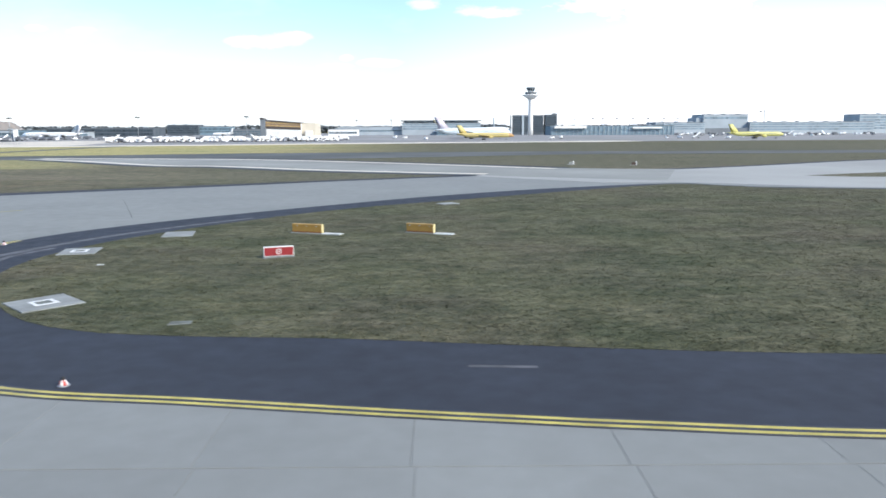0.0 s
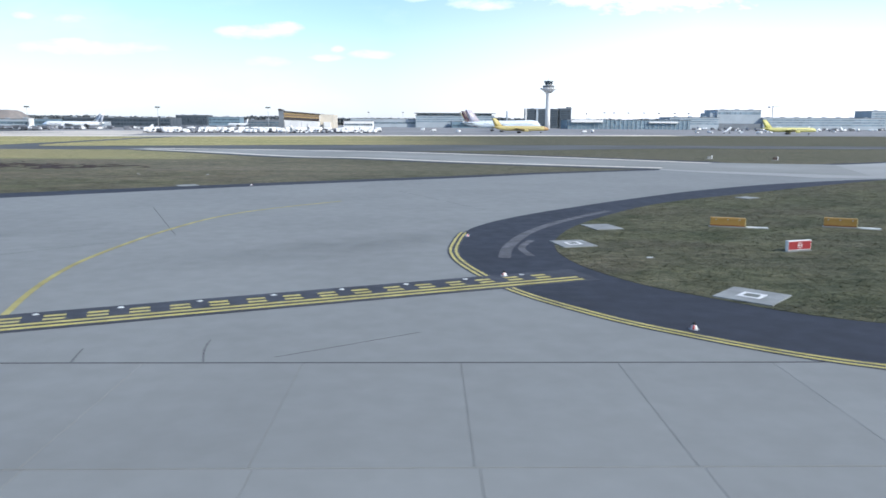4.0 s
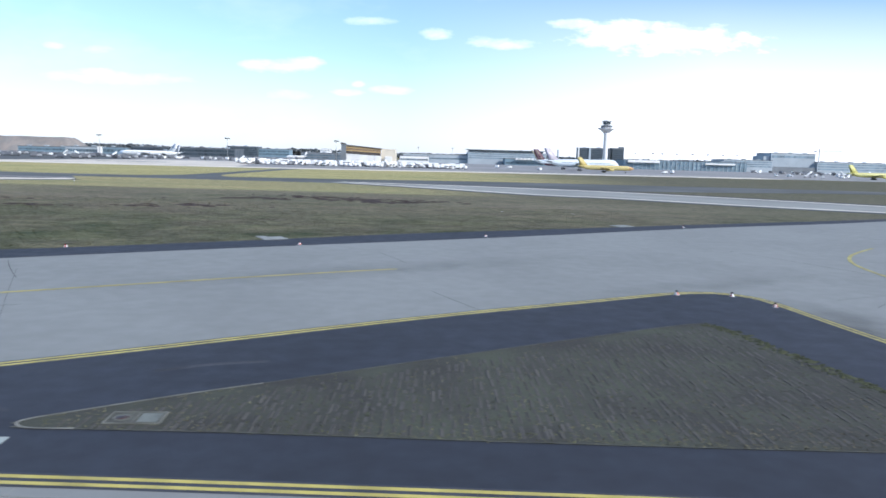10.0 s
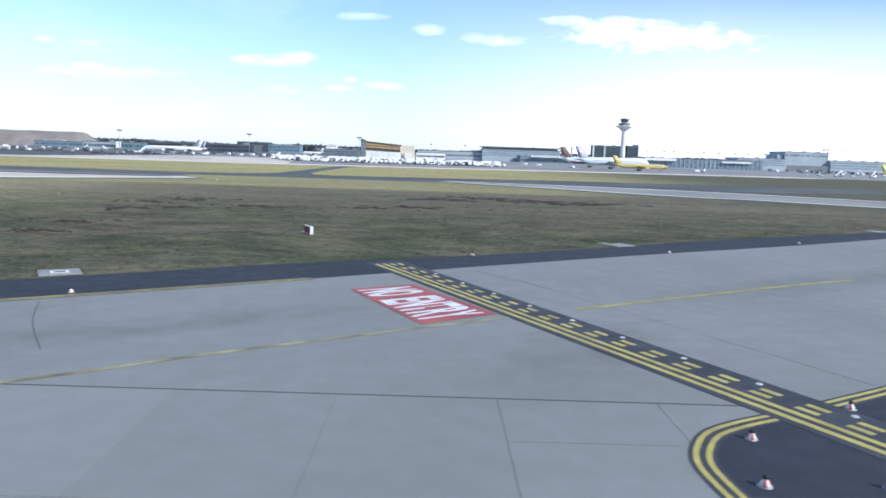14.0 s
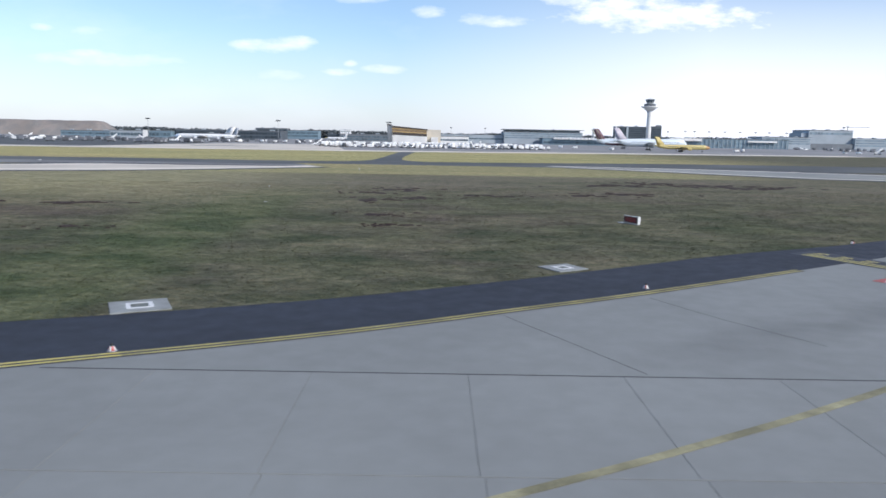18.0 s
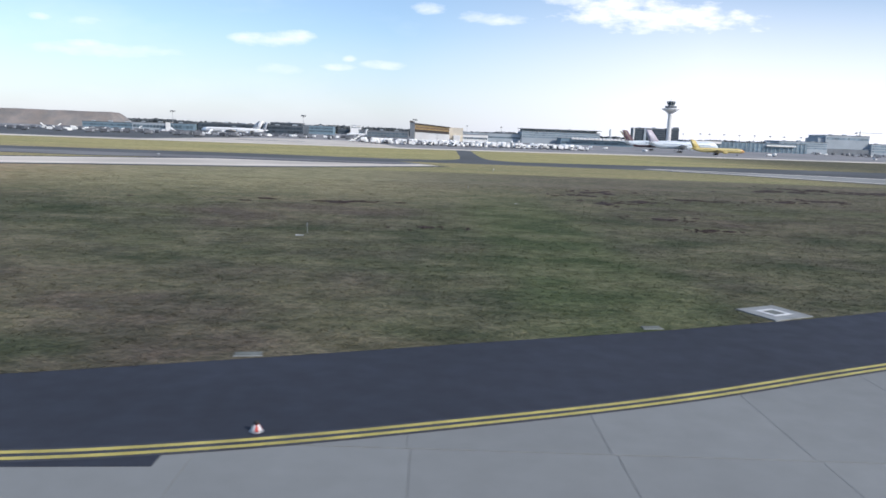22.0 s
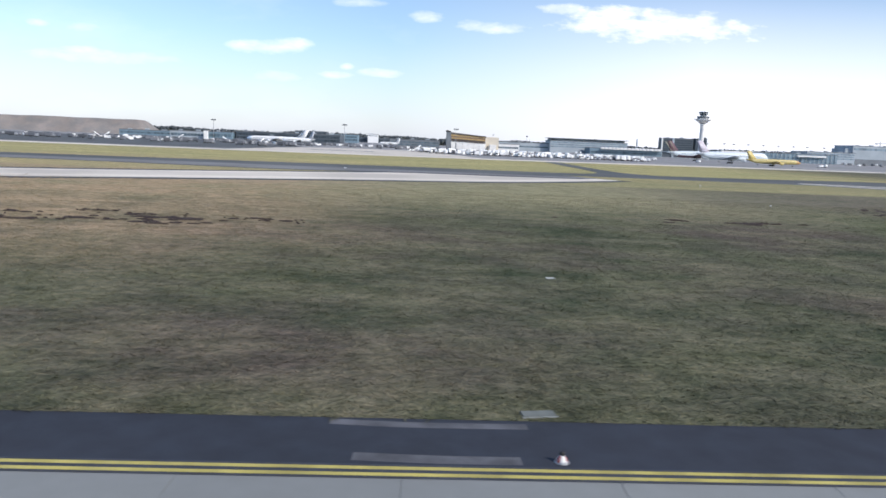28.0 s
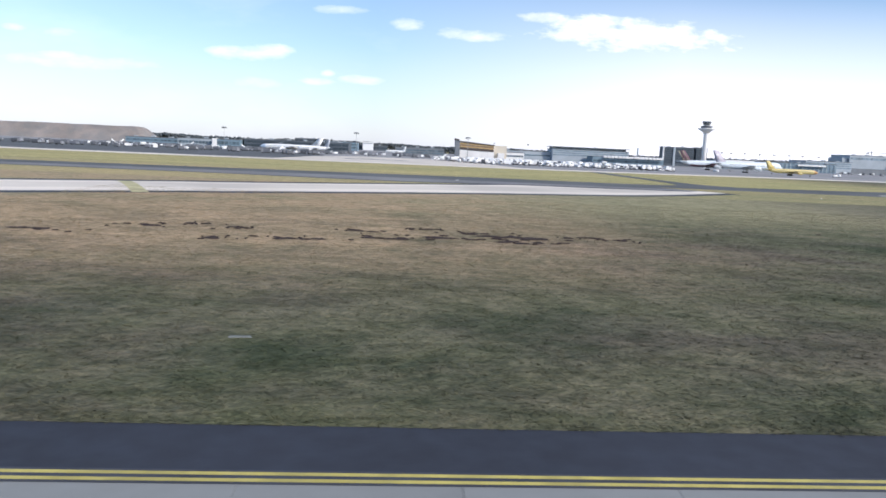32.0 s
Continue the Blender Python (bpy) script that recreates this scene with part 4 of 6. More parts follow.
# ---- small things on the field ----
def box_bm(x0, x1, y0, y1, z0, z1, bm=None, bevel=0.0):
    bm = bm or bmesh.new()
    made = bmesh.ops.create_cube(bm, size=1, matrix=Matrix.Translation(((x0 + x1) / 2, (y0 + y1) / 2, (z0 + z1) / 2)) @ Matrix.Diagonal((x1 - x0, y1 - y0, z1 - z0, 1)))
    if bevel:
        edges = {e for v in made["verts"] for e in v.link_edges}
        bmesh.ops.bevel(bm, geom=list(edges), offset=bevel, segments=2, affect="EDGES")
    return bm


def turned(profile, segments=16, bm=None, mats=None):
    """A body of revolution about z from (radius, height) pairs."""
    bm = bm or bmesh.new()
    rings = []
    for r, z in profile:
        rings.append([bm.verts.new((r * math.cos(2 * math.pi * k / segments), r * math.sin(2 * math.pi * k / segments), z)) for k in range(segments)])
    for a, b in zip(rings, rings[1:]):
        for k in range(segments):
            f = bm.faces.new((a[k], a[(k + 1) % segments], b[(k + 1) % segments], b[k]))
            f.smooth = True
            if mats:
                f.material_index = mats[(k * 8 // segments) % len(mats)]
    for ring in (rings[0][::-1], rings[-1]):
        bm.faces.new(ring)
    return bm


def edge_lamp():
    ob = thing("edge_light", pose(0, 0, 0), "small red and white taxiway edge light with dark head", "edge light", "edge lights along the taxiway")
    part("base_plate", turned([(0.20, 0.0), (0.20, 0.02), (0.16, 0.03)]), METAL, ob)
    part("cone", turned([(0.15, 0.03), (0.145, 0.07), (0.095, 0.17), (0.07, 0.205)], 16, mats=(1, 0, 0, 1, 0)), (LAMP_WHITE, LAMP_RED), ob)
    part("lamp_head", turned([(0.055, 0.205), (0.075, 0.225), (0.075, 0.285), (0.045, 0.325), (0.01, 0.335)]), BLACK, ob)
    return ob


lamp_1 = edge_lamp()
places = [(-24.2, 30.1), (-12.3, 23.8), (-32.0, 55.2), (-30.9, 40.9), (-75.8, 48.7), (-72.2, 48.6), (-70.9, 45.3), (-67.4, 28.0), (-65.9, 23.5), (-64.9, 20.6), (-66.9, 19.9),
          (-117.0, 24.2), (-118.1, 20.9), (-114.7, 20.9), (-112.1, 27.2), (-104.3, 69.9), (-147.3, 43.8), (-172.3, 30.3), (-196.8, 21.3), (-239.0, 19.15), (-123.2, 64.2), (-58, 99.5), (-86, 81.5)]
for i, (x, y) in enumerate(places):
    m = pose(x, y, Z_ASPHALT + 0.001, 0, 0, (i * 67) % 360)
    if i:
        copy_thing(lamp_1, m)
    else:
        lamp_1.matrix_world = m


def sign_board(x, y, turn, width, height, thick, face, shell, label, category, base_w=None):
    """A ground sign: box on short legs over a concrete footing."""
    ob = thing("ground_sign", pose(x, y, Z_GRASS, 0, 0, turn), label, category)
    w, t = width / 2, thick / 2
    part("footing", box_bm(-w * 1.05, w * 1.05, -t * 1.6, t * 1.6, -0.02, 0.04, bevel=0.01), CAST, ob)
    for s in (-0.7, 0.0, 0.7):
        part("leg", box_bm(s * w - 0.03, s * w + 0.03, -0.03, 0.03, 0.03, 0.10), METAL, ob)
    part("frame", box_bm(-w, w, -t, t, 0.09, 0.09 + height, bevel=0.02), shell, ob)
    panel = part("panel", box_bm(-w + 0.055, w - 0.055, -t - 0.014, -t + 0.01, 0.09 + 0.055, 0.09 + height - 0.055, bevel=0.005), face, ob)
    return ob, panel, t


sign, panel, t = sign_board(-10.0, 48.7, 17, 2.0, 0.66, 0.26, SIGN_RED, LAMP_WHITE, "red mandatory sign with white frame and round no-entry symbol", "airfield sign")
ring = bmesh.new()
n = 24
for k in range(n):
    a, b = 2 * math.pi * k / n, 2 * math.pi * (k + 1) / n
    q = [ring.verts.new((r * math.cos(c), -t - 0.02, 0.42 + r * math.sin(c))) for r, c in ((0.14, a), (0.14, b), (0.19, b), (0.19, a))]
    ring.faces.new(q)
bmesh.ops.remove_doubles(ring, verts=ring.verts, dist=0.001)
bmesh.ops.solidify(ring, geom=list(ring.faces), thickness=0.008)
part("ring_symbol", ring, LAMP_WHITE, panel)
part("bar_symbol", box_bm(-0.10, 0.10, -t - 0.026, -t - 0.01, 0.395, 0.445), LAMP_WHITE, panel)

sign, panel, t = sign_board(-139.1, 76.3, -64, 2.1, 0.74, 0.26, SIGN_MAROON, LAMP_WHITE, "dark red airfield sign with thin white frame and ring symbol", "airfield sign")
for s in (-0.5, 0.5):
    part("marking_bar", box_bm(s - 0.2, s + 0.2, -t - 0.022, -t - 0.012, 0.30, 0.62), SIGN_RED, panel)
ring = bmesh.new()
for k in range(n):
    a, b = 2 * math.pi * k / n, 2 * math.pi * (k + 1) / n
    ring.faces.new([ring.verts.new((r * math.cos(c), -t - 0.02, 0.46 + r * math.sin(c))) for r, c in ((0.12, a), (0.12, b), (0.2, b), (0.2, a))])
bmesh.ops.remove_doubles(ring, verts=ring.verts, dist=0.001)
bmesh.ops.solidify(ring, geom=list(ring.faces), thickness=0.008)
part("ring_symbol", ring, LAMP_RED, panel)
part("end_plate", box_bm(1.055, 1.11, -0.17, 0.17, 0.06, 0.86, bevel=0.01), LAMP_WHITE, sign, "white end plate")
part("access_slab", box_bm(-1.75, -1.05, -0.4, 0.4, -0.02, 0.05, bevel=0.01), PALE_PAINT, sign)

for x, y, turn, w in ((-9.9, 60.3, -20, 1.36), (-0.5, 60.0, -25, 1.22)):
    ob = thing("sign_box", pose(x, y, Z_GRASS, 0, 0, turn), "orange-yellow ground sign box with a darker foot rail, seen from behind", "airfield sign", "orange sign boxes")
    part("footing", box_bm(-w - 0.1, w + 0.06, -0.4, 0.4, -0.02, 0.05, bevel=0.01), CAST, ob)
    part("housing", box_bm(-w, w, -0.17, 0.17, 0.14, 0.76, bevel=0.03), SIGN_ORANGE, ob)
    part("foot_rail", box_bm(-w + 0.01, w - 0.01, -0.185, 0.185, 0.085, 0.17, bevel=0.01), SIGN_RUST, ob, "dark rust foot rail")
    part("top_rail", box_bm(-w + 0.01, w - 0.01, -0.185, 0.185, 0.70, 0.775, bevel=0.01), SIGN_AMBER, ob, "paler top rail")
    part("end_cap", box_bm(w - 0.01, w + 0.045, -0.18, 0.18, 0.08, 0.79, bevel=0.01), SIGN_CREAM, ob, "pale cream end cap")
    part("access_slab", box_bm(w + 0.12, w + 1.75, -0.42, 0.36, 0.0, 0.075, bevel=0.01), PALE_PAINT, ob)
    for s in (-0.9, 0.0, 0.9):
        part("hinge", box_bm(s - 0.05, s + 0.05, -0.186, -0.165, 0.58, 0.66), METAL, ob)
        part("leg", box_bm(s - 0.04, s + 0.04, -0.05, 0.05, 0.04, 0.12), METAL, ob)


def drain_slab(x, y, turn, w, d, frame_w, label):
    """A cast slab with a framed cover in it."""
    ob = thing("drain_slab", pose(x, y, Z_GRASS, 0, 0, turn), label, "drain slab", "drain slabs in the grass")
    part("slab", box_bm(-w / 2, w / 2, -d / 2, d / 2, -0.1, 0.055, bevel=0.015), CAST, ob)
    if frame_w:
        h = frame_w / 2
        for x0, x1, y0, y1 in ((-h, h, -h, -h + 0.21), (-h, h, h - 0.21, h), (-h, -h + 0.21, -h + 0.21, h - 0.21), (h - 0.21, h, -h + 0.21, h - 0.21)):
            part("frame_bar", box_bm(x0, x1, y0, y1, 0.05, 0.068), LAMP_WHITE, ob)
        part("cover", box_bm(-h + 0.22, h - 0.22, -h + 0.22, h - 0.22, 0.05, 0.062), MOSSY, ob)
    return ob


for x, y, turn, w, d, f in ((-19.1, 35.8, 46, 2.9, 2.9, 1.15), (-24.7, 51.7, 12, 2.5, 2.8, 1.1), (-20.5, 60.1, 12, 2.4, 3.0, 0), (-174.1, 37.7, 25, 2.75, 2.5, 1.25), (-151.0, 50.0, 30, 2.5, 2.3, 1.1),
                            (-107.8, 74.6, 30, 2.4, 2.0, 0), (-66.4, 99.2, 30, 2.6, 2.0, 0), (-109.2, 75.6, 30, 1.0, 0.8, 0), (2.5, 84.0, 30, 2.2, 1.8, 0)):
    drain_slab(x, y, turn, w, d, f, "square grey concrete drain slab with a white-framed cover" if f else "plain grey concrete slab in the grass")
for x, y, w, d in ((-11.0, 31.75, 0.95, 0.6), (-181.6, 34.0, 0.9, 0.6), (-198.7, 28.3, 1.0, 0.6), (-239.1, 22.6, 1.1, 0.7), (-202.2, 60.0, 0.6, 0.4), (-285.9, 31.4, 0.9, 0.3), (-20.9, 46.3, 0.4, 0.3), (-234.5, 46.8, 0.55, 0.4),
                   (-180.4, 94.5, 0.4, 0.3), (-80.6, 120, 0.45, 0.4), (-69.3, 119, 0.45, 0.4)):
    ob = thing("marker_plate", pose(x, y, Z_GRASS, 0, 0, 8), "small pale plate lying in the grass", "marker plate", "small plates in the grass")
    part("plate", box_bm(-w / 2, w / 2, -d * 0.35, d * 0.35, -0.05, 0.05, bevel=0.01), PALE_PAINT if w < 0.7 else MOSSY, ob)
    part("lip", box_bm(-w / 2 - 0.04, w / 2 + 0.04, -d * 0.35 - 0.05, -d * 0.35 - 0.002, -0.05, 0.035), CAST, ob)

# manholes of the triangle, and the pale cover in the asphalt
for x, y, turn, w, d, s in ((-101.1, 24.35, 3, 1.75, 1.05, -1), (-73.55, 24.05, -78, 2.15, 1.05, 1)):
    ob = thing("manhole", pose(x, y, Z_GRASS, 0, 0, turn), "mossy concrete manhole slab with square lid and round cover", "manhole", "manholes")
    part("slab", box_bm(-w / 2, w / 2, -d / 2, d / 2, -0.1, 0.04, bevel=0.01), MOSS_DARK, ob)
    for x0, x1, y0, y1 in ((-w / 2, w / 2, -d / 2, -d / 2 + 0.06), (-w / 2, w / 2, d / 2 - 0.06, d / 2), (-w / 2, -w / 2 + 0.06, -d / 2 + 0.065, d / 2 - 0.065), (w / 2 - 0.06, w / 2, -d / 2 + 0.065, d / 2 - 0.065), (-0.03, 0.03, -d / 2 + 0.065, d / 2 - 0.065)):
        part("rim", box_bm(x0, x1, y0, y1, 0.03, 0.052), KERB_PALE, ob)
    ring = bmesh.new()
    for k in range(20):
        a, b = 2 * math.pi * k / 20, 2 * math.pi * (k + 1) / 20
        ring.faces.new([ring.verts.new((s * w / 4 + r * math.cos(c), r * math.sin(c), 0.05)) for r, c in ((0.2, a), (0.28, a), (0.28, b), (0.2, b))])
    bmesh.ops.remove_doubles(ring, verts=ring.verts, dist=0.001)
    bmesh.ops.solidify(ring, geom=list(ring.faces), thickness=0.012)
    part("cover_ring", ring, KERB_PALE, ob)
    cover = part("cover", turned([(0.19, 0.035), (0.19, 0.047), (0.05, 0.05)], 20), SIGN_DARK, ob)
    cover.matrix_basis = pose(s * w / 4, 0, 0)
    part("lid", box_bm(min(-s * (w / 2 - 0.14), -s * 0.12), max(-s * (w / 2 - 0.14), -s * 0.12), -d / 2 + 0.14, d / 2 - 0.14, 0.035, 0.048), MOSSY, ob)
ob = thing("cover_plate", pose(-104.6, 22.25, Z_ASPHALT, 0, 0, 4), "pale green-grey cover plate set in the asphalt", "cover plate")
part("plate", box_bm(-0.5, 0.5, -0.42, 0.42, -0.02, 0.012, bevel=0.004), PLATE, ob)

for x, y, h, w in ((-201.8, 61.5, 0.85, 0.04), (-176, 174, 0.9, 0.12), (-185.2, 119, 0.4, 0.07), (-264, 201, 0.6, 0.35)):
    ob = thing("marker_post", pose(x, y, Z_GRASS), "slender white marker post standing in the grass", "marker post", "marker posts")
    part("post", turned([(0.022, 0), (0.02, h), (0.01, h + 0.02)], 8), METAL, ob)
    part("head", box_bm(-w, w, -0.03, 0.03, h * 0.7, h, bevel=0.01), LAMP_WHITE if w > 0.05 else CAST, ob)
for x, y in ((35, 176), (49, 171.5)):
    ob = thing("sign_box", pose(x, y, 0.02, 0, 0, 10), "small pale airfield sign beside the paved crossing", "airfield sign", "pale signs beside the crossing")
    part("housing", box_bm(-0.5, 0.55, -0.15, 0.15, 0.1, 0.7, bevel=0.03), CAST if x < 40 else SIGN_DARK, ob)
    part("end_plate", box_bm(0.555, 0.75, -0.17, 0.17, 0.1, 0.9, bevel=0.02), LAMP_WHITE, ob)
    part("footing", box_bm(-0.9, 0.9, -0.3, 0.3, -0.02, 0.1), CAST, ob)

# ---- furrows of the triangle: low ridges side by side ----
verts, faces = [], []
x = -103.2
while x < -73.3:
    top = min(24.1 + 0.589 * (x + 104.3), 40.2 if x < -76.8 else 40.0 - (x + 76.8) * 4.4) - 0.5
    y = 23.4
    wob = 0.06 * math.sin(x * 3.1)
    while y + 0.4 < top:
        y2 = min(y + random.uniform(0.35, 1.2), top)
        h, s = random.uniform(0.004, 0.022), random.uniform(-0.09, 0.09)
        b = len(verts)
        verts += [(x - 0.07 + s, y, Z_GRASS), (x + 0.07 + s, y, Z_GRASS), (x + s + wob, y + 0.1, Z_GRASS + h), (x - 0.07 + s, y2, Z_GRASS), (x + 0.07 + s, y2, Z_GRASS), (x + s + wob, y2 - 0.1, Z_GRASS + h)]
        faces += [(b, b + 1, b + 2), (b + 3, b + 5, b + 4), (b, b + 2, b + 5, b + 3), (b + 1, b + 4, b + 5, b + 2)]
        y = y2 + random.uniform(0.0, 0.35)
    x += random.uniform(0.27, 0.36)
STRAW = material("cut_straw", (0.080, 0.078, 0.072), 0.95, spec=0.1, vary=0.16, scale=0.6, grain=20, bump=0.4, island=0.15)
me = bpy.data.meshes.new("furrows")
me.from_pydata(verts, [], faces)
me.materials.append(STRAW)
tagged(new("furrows", me), "low dry furrow ridges across the grass triangle", "furrows", kind="stuff")

# ragged green fringe along the island's grass edge
verts, faces = [], []
edge = [(-76.9, 40.1), (-76.2, 38.6), (-75.5, 35.2), (-74.75, 31.8), (-73.85, 28.0), (-73.05, 25.2), (-72.4, 23.1)]
for (x0, y0), (x1, y1) in zip(edge, edge[1:]):
    for _ in range(int(22 * math.hypot(x1 - x0, y1 - y0))):
        k = random.random()
        x, y, w = x0 + (x1 - x0) * k + random.gauss(-0.15, 0.22), y0 + (y1 - y0) * k + random.gauss(0, 0.1), random.uniform(0.06, 0.2)
        b = len(verts)
        for j in range(6):
            a, r = math.pi * j / 3 + random.uniform(-0.3, 0.3), w * random.uniform(0.6, 1.2)
            verts.append((x + r * math.cos(a), y + r * math.sin(a), Z_GRASS + 0.006))
        verts.append((x, y, Z_GRASS + random.uniform(0.03, 0.06)))
        faces += [(b + j, b + (j + 1) % 6, b + 6) for j in range(6)]
me = bpy.data.meshes.new("grass_fringe")
me.from_pydata(verts, [], faces)
me.materials.append(material("mossy_green_fringe", (0.068, 0.074, 0.044), 0.95, spec=0.1, vary=0.25, scale=1.5, grain=20, bump=0.3, island=0.35))
tagged(new("grass_fringe", me), "ragged green tufts along the edge of the grass triangle", "grass", kind="stuff")

# ---- bare soil patches ----
def soil_patch(cx, cy, rx, ry, store):
    v, f = store
    n, rings = 18, 3
    b = len(v)
    v.append((cx, cy, Z_GRASS + random.uniform(0.08, 0.13)))
    shape = [random.uniform(0.55, 1.25) for _ in range(n)]
    shape = [(shape[k - 1] + 2 * shape[k] + shape[(k + 1) % n]) / 4 for k in range(n)]
    for r in range(1, rings + 1):
        for k in range(n):
            a = 2 * math.pi * k / n
            s = shape[k] * r / rings
            z = Z_GRASS + (0.10 * random.uniform(0.6, 1.2) if r < rings else 0.03)
            v.append((cx + rx * s * math.cos(a), cy + ry * s * math.sin(a), z))
    for k in range(n):
        f.append((b, b + 1 + k, b + 1 + (k + 1) % n))
        for r in range(rings - 1):
            i, j = b + 1 + r * n + k, b + 1 + r * n + (k + 1) % n
            f.append((i, i + n, j + n, j))


store = ([], [])
left_soil = ((-303, 71.4, 2.6, 1), (-299.6, 74.4, 1.3, 0.6), (-294.6, 72.2, 1.5, 0.7), (-294.8, 64.3, 1.5, 0.9), (-288.2, 65.6, 2.4, 0.8), (-283, 73.2, 1.6, 0.8), (-277.2, 77, 1.6, 0.6), (-280.5, 68, 2.6, 0.7), (-273, 69.8, 3.6, 0.9), (-268, 72.5, 3.2, 1.3), (-264.8, 71.4, 2.6, 0.9), (-267.6, 68.6, 2.4, 0.7), (-259, 74.5, 1.3, 0.5), (-256.4, 73.2, 1.6, 0.6), (-271, 74.5, 2.2, 0.8), (-312, 66, 2.2, 0.8))
middle_soil = ((-168.4, 111.8, 2.6, 2), (-163, 119.5, 4, 2.6), (-167.3, 99.5, 2.6, 2.2), (-161.2, 103.7, 2.5, 1.8), (-165.5, 81.4, 2.3, 1.3), (-162.6, 72.3, 1.6, 0.8), (-164.5, 71.4, 1.2, 0.7), (-191.2, 67.6, 1.7, 0.9), (-207, 89, 6.5, 1.1), (-200.7, 90.4, 2, 0.8), (-151.6, 109.5, 3, 1.8))
far_soil = ((-126, 138, 6, 2.4), (-104.5, 142, 8, 2.6), (-93.4, 139.8, 5, 2.2), (-148.2, 108.6, 3, 1.4), (-110.8, 139.1, 5, 2.5), (-99.6, 135.7, 6, 2.4), (-128, 116.1, 4.5, 2), (-120.9, 148.2, 4, 2.2), (-114, 146, 4, 2), (-136, 112, 3.5, 1.5))
for cx, cy, rx, ry in left_soil + middle_soil + far_soil:
    for _ in range(4):
        k = random.uniform(-0.75, 0.75)
        soil_patch(cx + rx * k, cy + random.gauss(0, ry * 0.45), rx * random.uniform(0.22, 0.5), ry * random.uniform(0.35, 0.75), store)
    for _ in range(9):
        soil_patch(cx + random.gauss(0, rx * 1.1), cy + random.gauss(0, ry * 1.1), rx * random.uniform(0.06, 0.22), ry * random.uniform(0.15, 0.4), store)
me = bpy.data.meshes.new("soil_patches")
me.from_pydata(*([store[0], [], store[1]]))
me.materials.append(SOIL)
tagged(new("soil_patches", me), "dark bare patches of turned-up soil in the field", "soil", kind="stuff")

# ---- grass blades near the camera's way ----
def inside(px, py, outline):
    hit = np.zeros(len(px), bool)
    q = np.array(outline)
    for (x0, y0), (x1, y1) in zip(q, np.roll(q, -1, 0)):
        cross = (y0 > py) != (y1 > py)
        with np.errstate(divide="ignore", invalid="ignore"):
            hit ^= cross & (px < (x1 - x0) * (py - y0) / (y1 - y0) + x0)
    return hit


def blades(name, outline, box, count, label, tufts=0):
    """Single blades, and with tufts also taller clumps of eight."""
    rng = np.random.default_rng(7)
    x0, x1, y0, y1 = box
    px = rng.uniform(x0, x1, count)
    py = y0 + (y1 - y0) * rng.uniform(0, 1, count) ** 2.6
    tall = np.zeros(count)
    if tufts:
        tx, ty = rng.uniform(x0, x1, tufts), y0 + (y1 - y0) * rng.uniform(0, 1, tufts) ** 2.0
        size = np.repeat(rng.uniform(0.3, 1.0, tufts), 8)
        px = np.concatenate([px, np.repeat(tx, 8) + rng.normal(0, 0.11, tufts * 8) * size])
        py = np.concatenate([py, np.repeat(ty, 8) + rng.normal(0, 0.09, tufts * 8) * size])
        tall = np.concatenate([tall, size])
    keep = inside(px, py, outline)
    px, py, tall = px[keep], py[keep], tall[keep]
    n = len(px)
    a, h, w = rng.uniform(0, 2 * np.pi, n), rng.uniform(0.02, 0.05, n) + 0.025 * tall, rng.uniform(0.02, 0.06, n)
    lean = rng.normal(0, 0.12, (n, 2)) * (1 + tall[:, None])
    co = np.empty((n, 3, 3))
    co[:, 0] = np.stack([px - np.cos(a) * w, py - np.sin(a) * w, np.full(n, Z_GRASS - 0.01)], 1)
    co[:, 1] = np.stack([px + np.cos(a) * w, py + np.sin(a) * w, np.full(n, Z_GRASS - 0.01)], 1)
    co[:, 2] = np.stack([px + lean[:, 0], py + lean[:, 1], Z_GRASS + h], 1)
    me = bpy.data.meshes.new(name)
    me.vertices.add(n * 3), me.loops.add(n * 3), me.polygons.add(n)
    me.vertices.foreach_set("co", co.ravel())
    me.loops.foreach_set("vertex_index", np.arange(n * 3, dtype=np.int32))
    me.polygons.foreach_set("loop_start", np.arange(0, n * 3, 3, dtype=np.int32))
    me.update(calc_edges=True)
    me.materials.append(GRASS_BLADE)
    tagged(new(name, me), label, "grass", kind="stuff")


blades("grass_blades", FIELD_GRASS + [(-20, 130), (-420, 130)], (-330, -60, 20, 130), 600000, "short uneven blades of winter grass on the field", 60000)
blades("grass_blades", GRASS_A, (-27, 75, 25, 112), 220000, "short uneven blades of grass on the island", 16000)
blades("grass_blades", GRASS_B, (-105, -72, 22.8, 41), 9000, "sparse grass blades between the furrows")


# ---- the far side: apron, aircraft, buildings ----
def loft(rings, bm=None, cap=True):
    """A skin over rings of points."""
    bm = bm or bmesh.new()
    made = [[bm.verts.new(p) for p in ring] for ring in rings]
    n = len(made[0])
    for a, b in zip(made, made[1:]):
        for k in range(n):
            bm.faces.new((a[k], a[(k + 1) % n], b[(k + 1) % n], b[k])).smooth = True
    if cap:
        bm.faces.new(made[0][::-1]), bm.faces.new(made[-1])
    return bm


def fin(root_x0, root_x1, tip_x0, tip_x1, z0, z1, thick):
    """An upright fin in the xz plane."""
    ring = lambda x0, x1, z, t: [(x0, 0, z), ((x0 * 0.7 + x1 * 0.3), t, z), (x1, 0, z), ((x0 * 0.7 + x1 * 0.3), -t, z)]
    return loft([ring(root_x0, root_x1, z0, thick), ring(tip_x0, tip_x1, z1, thick * 0.5)])


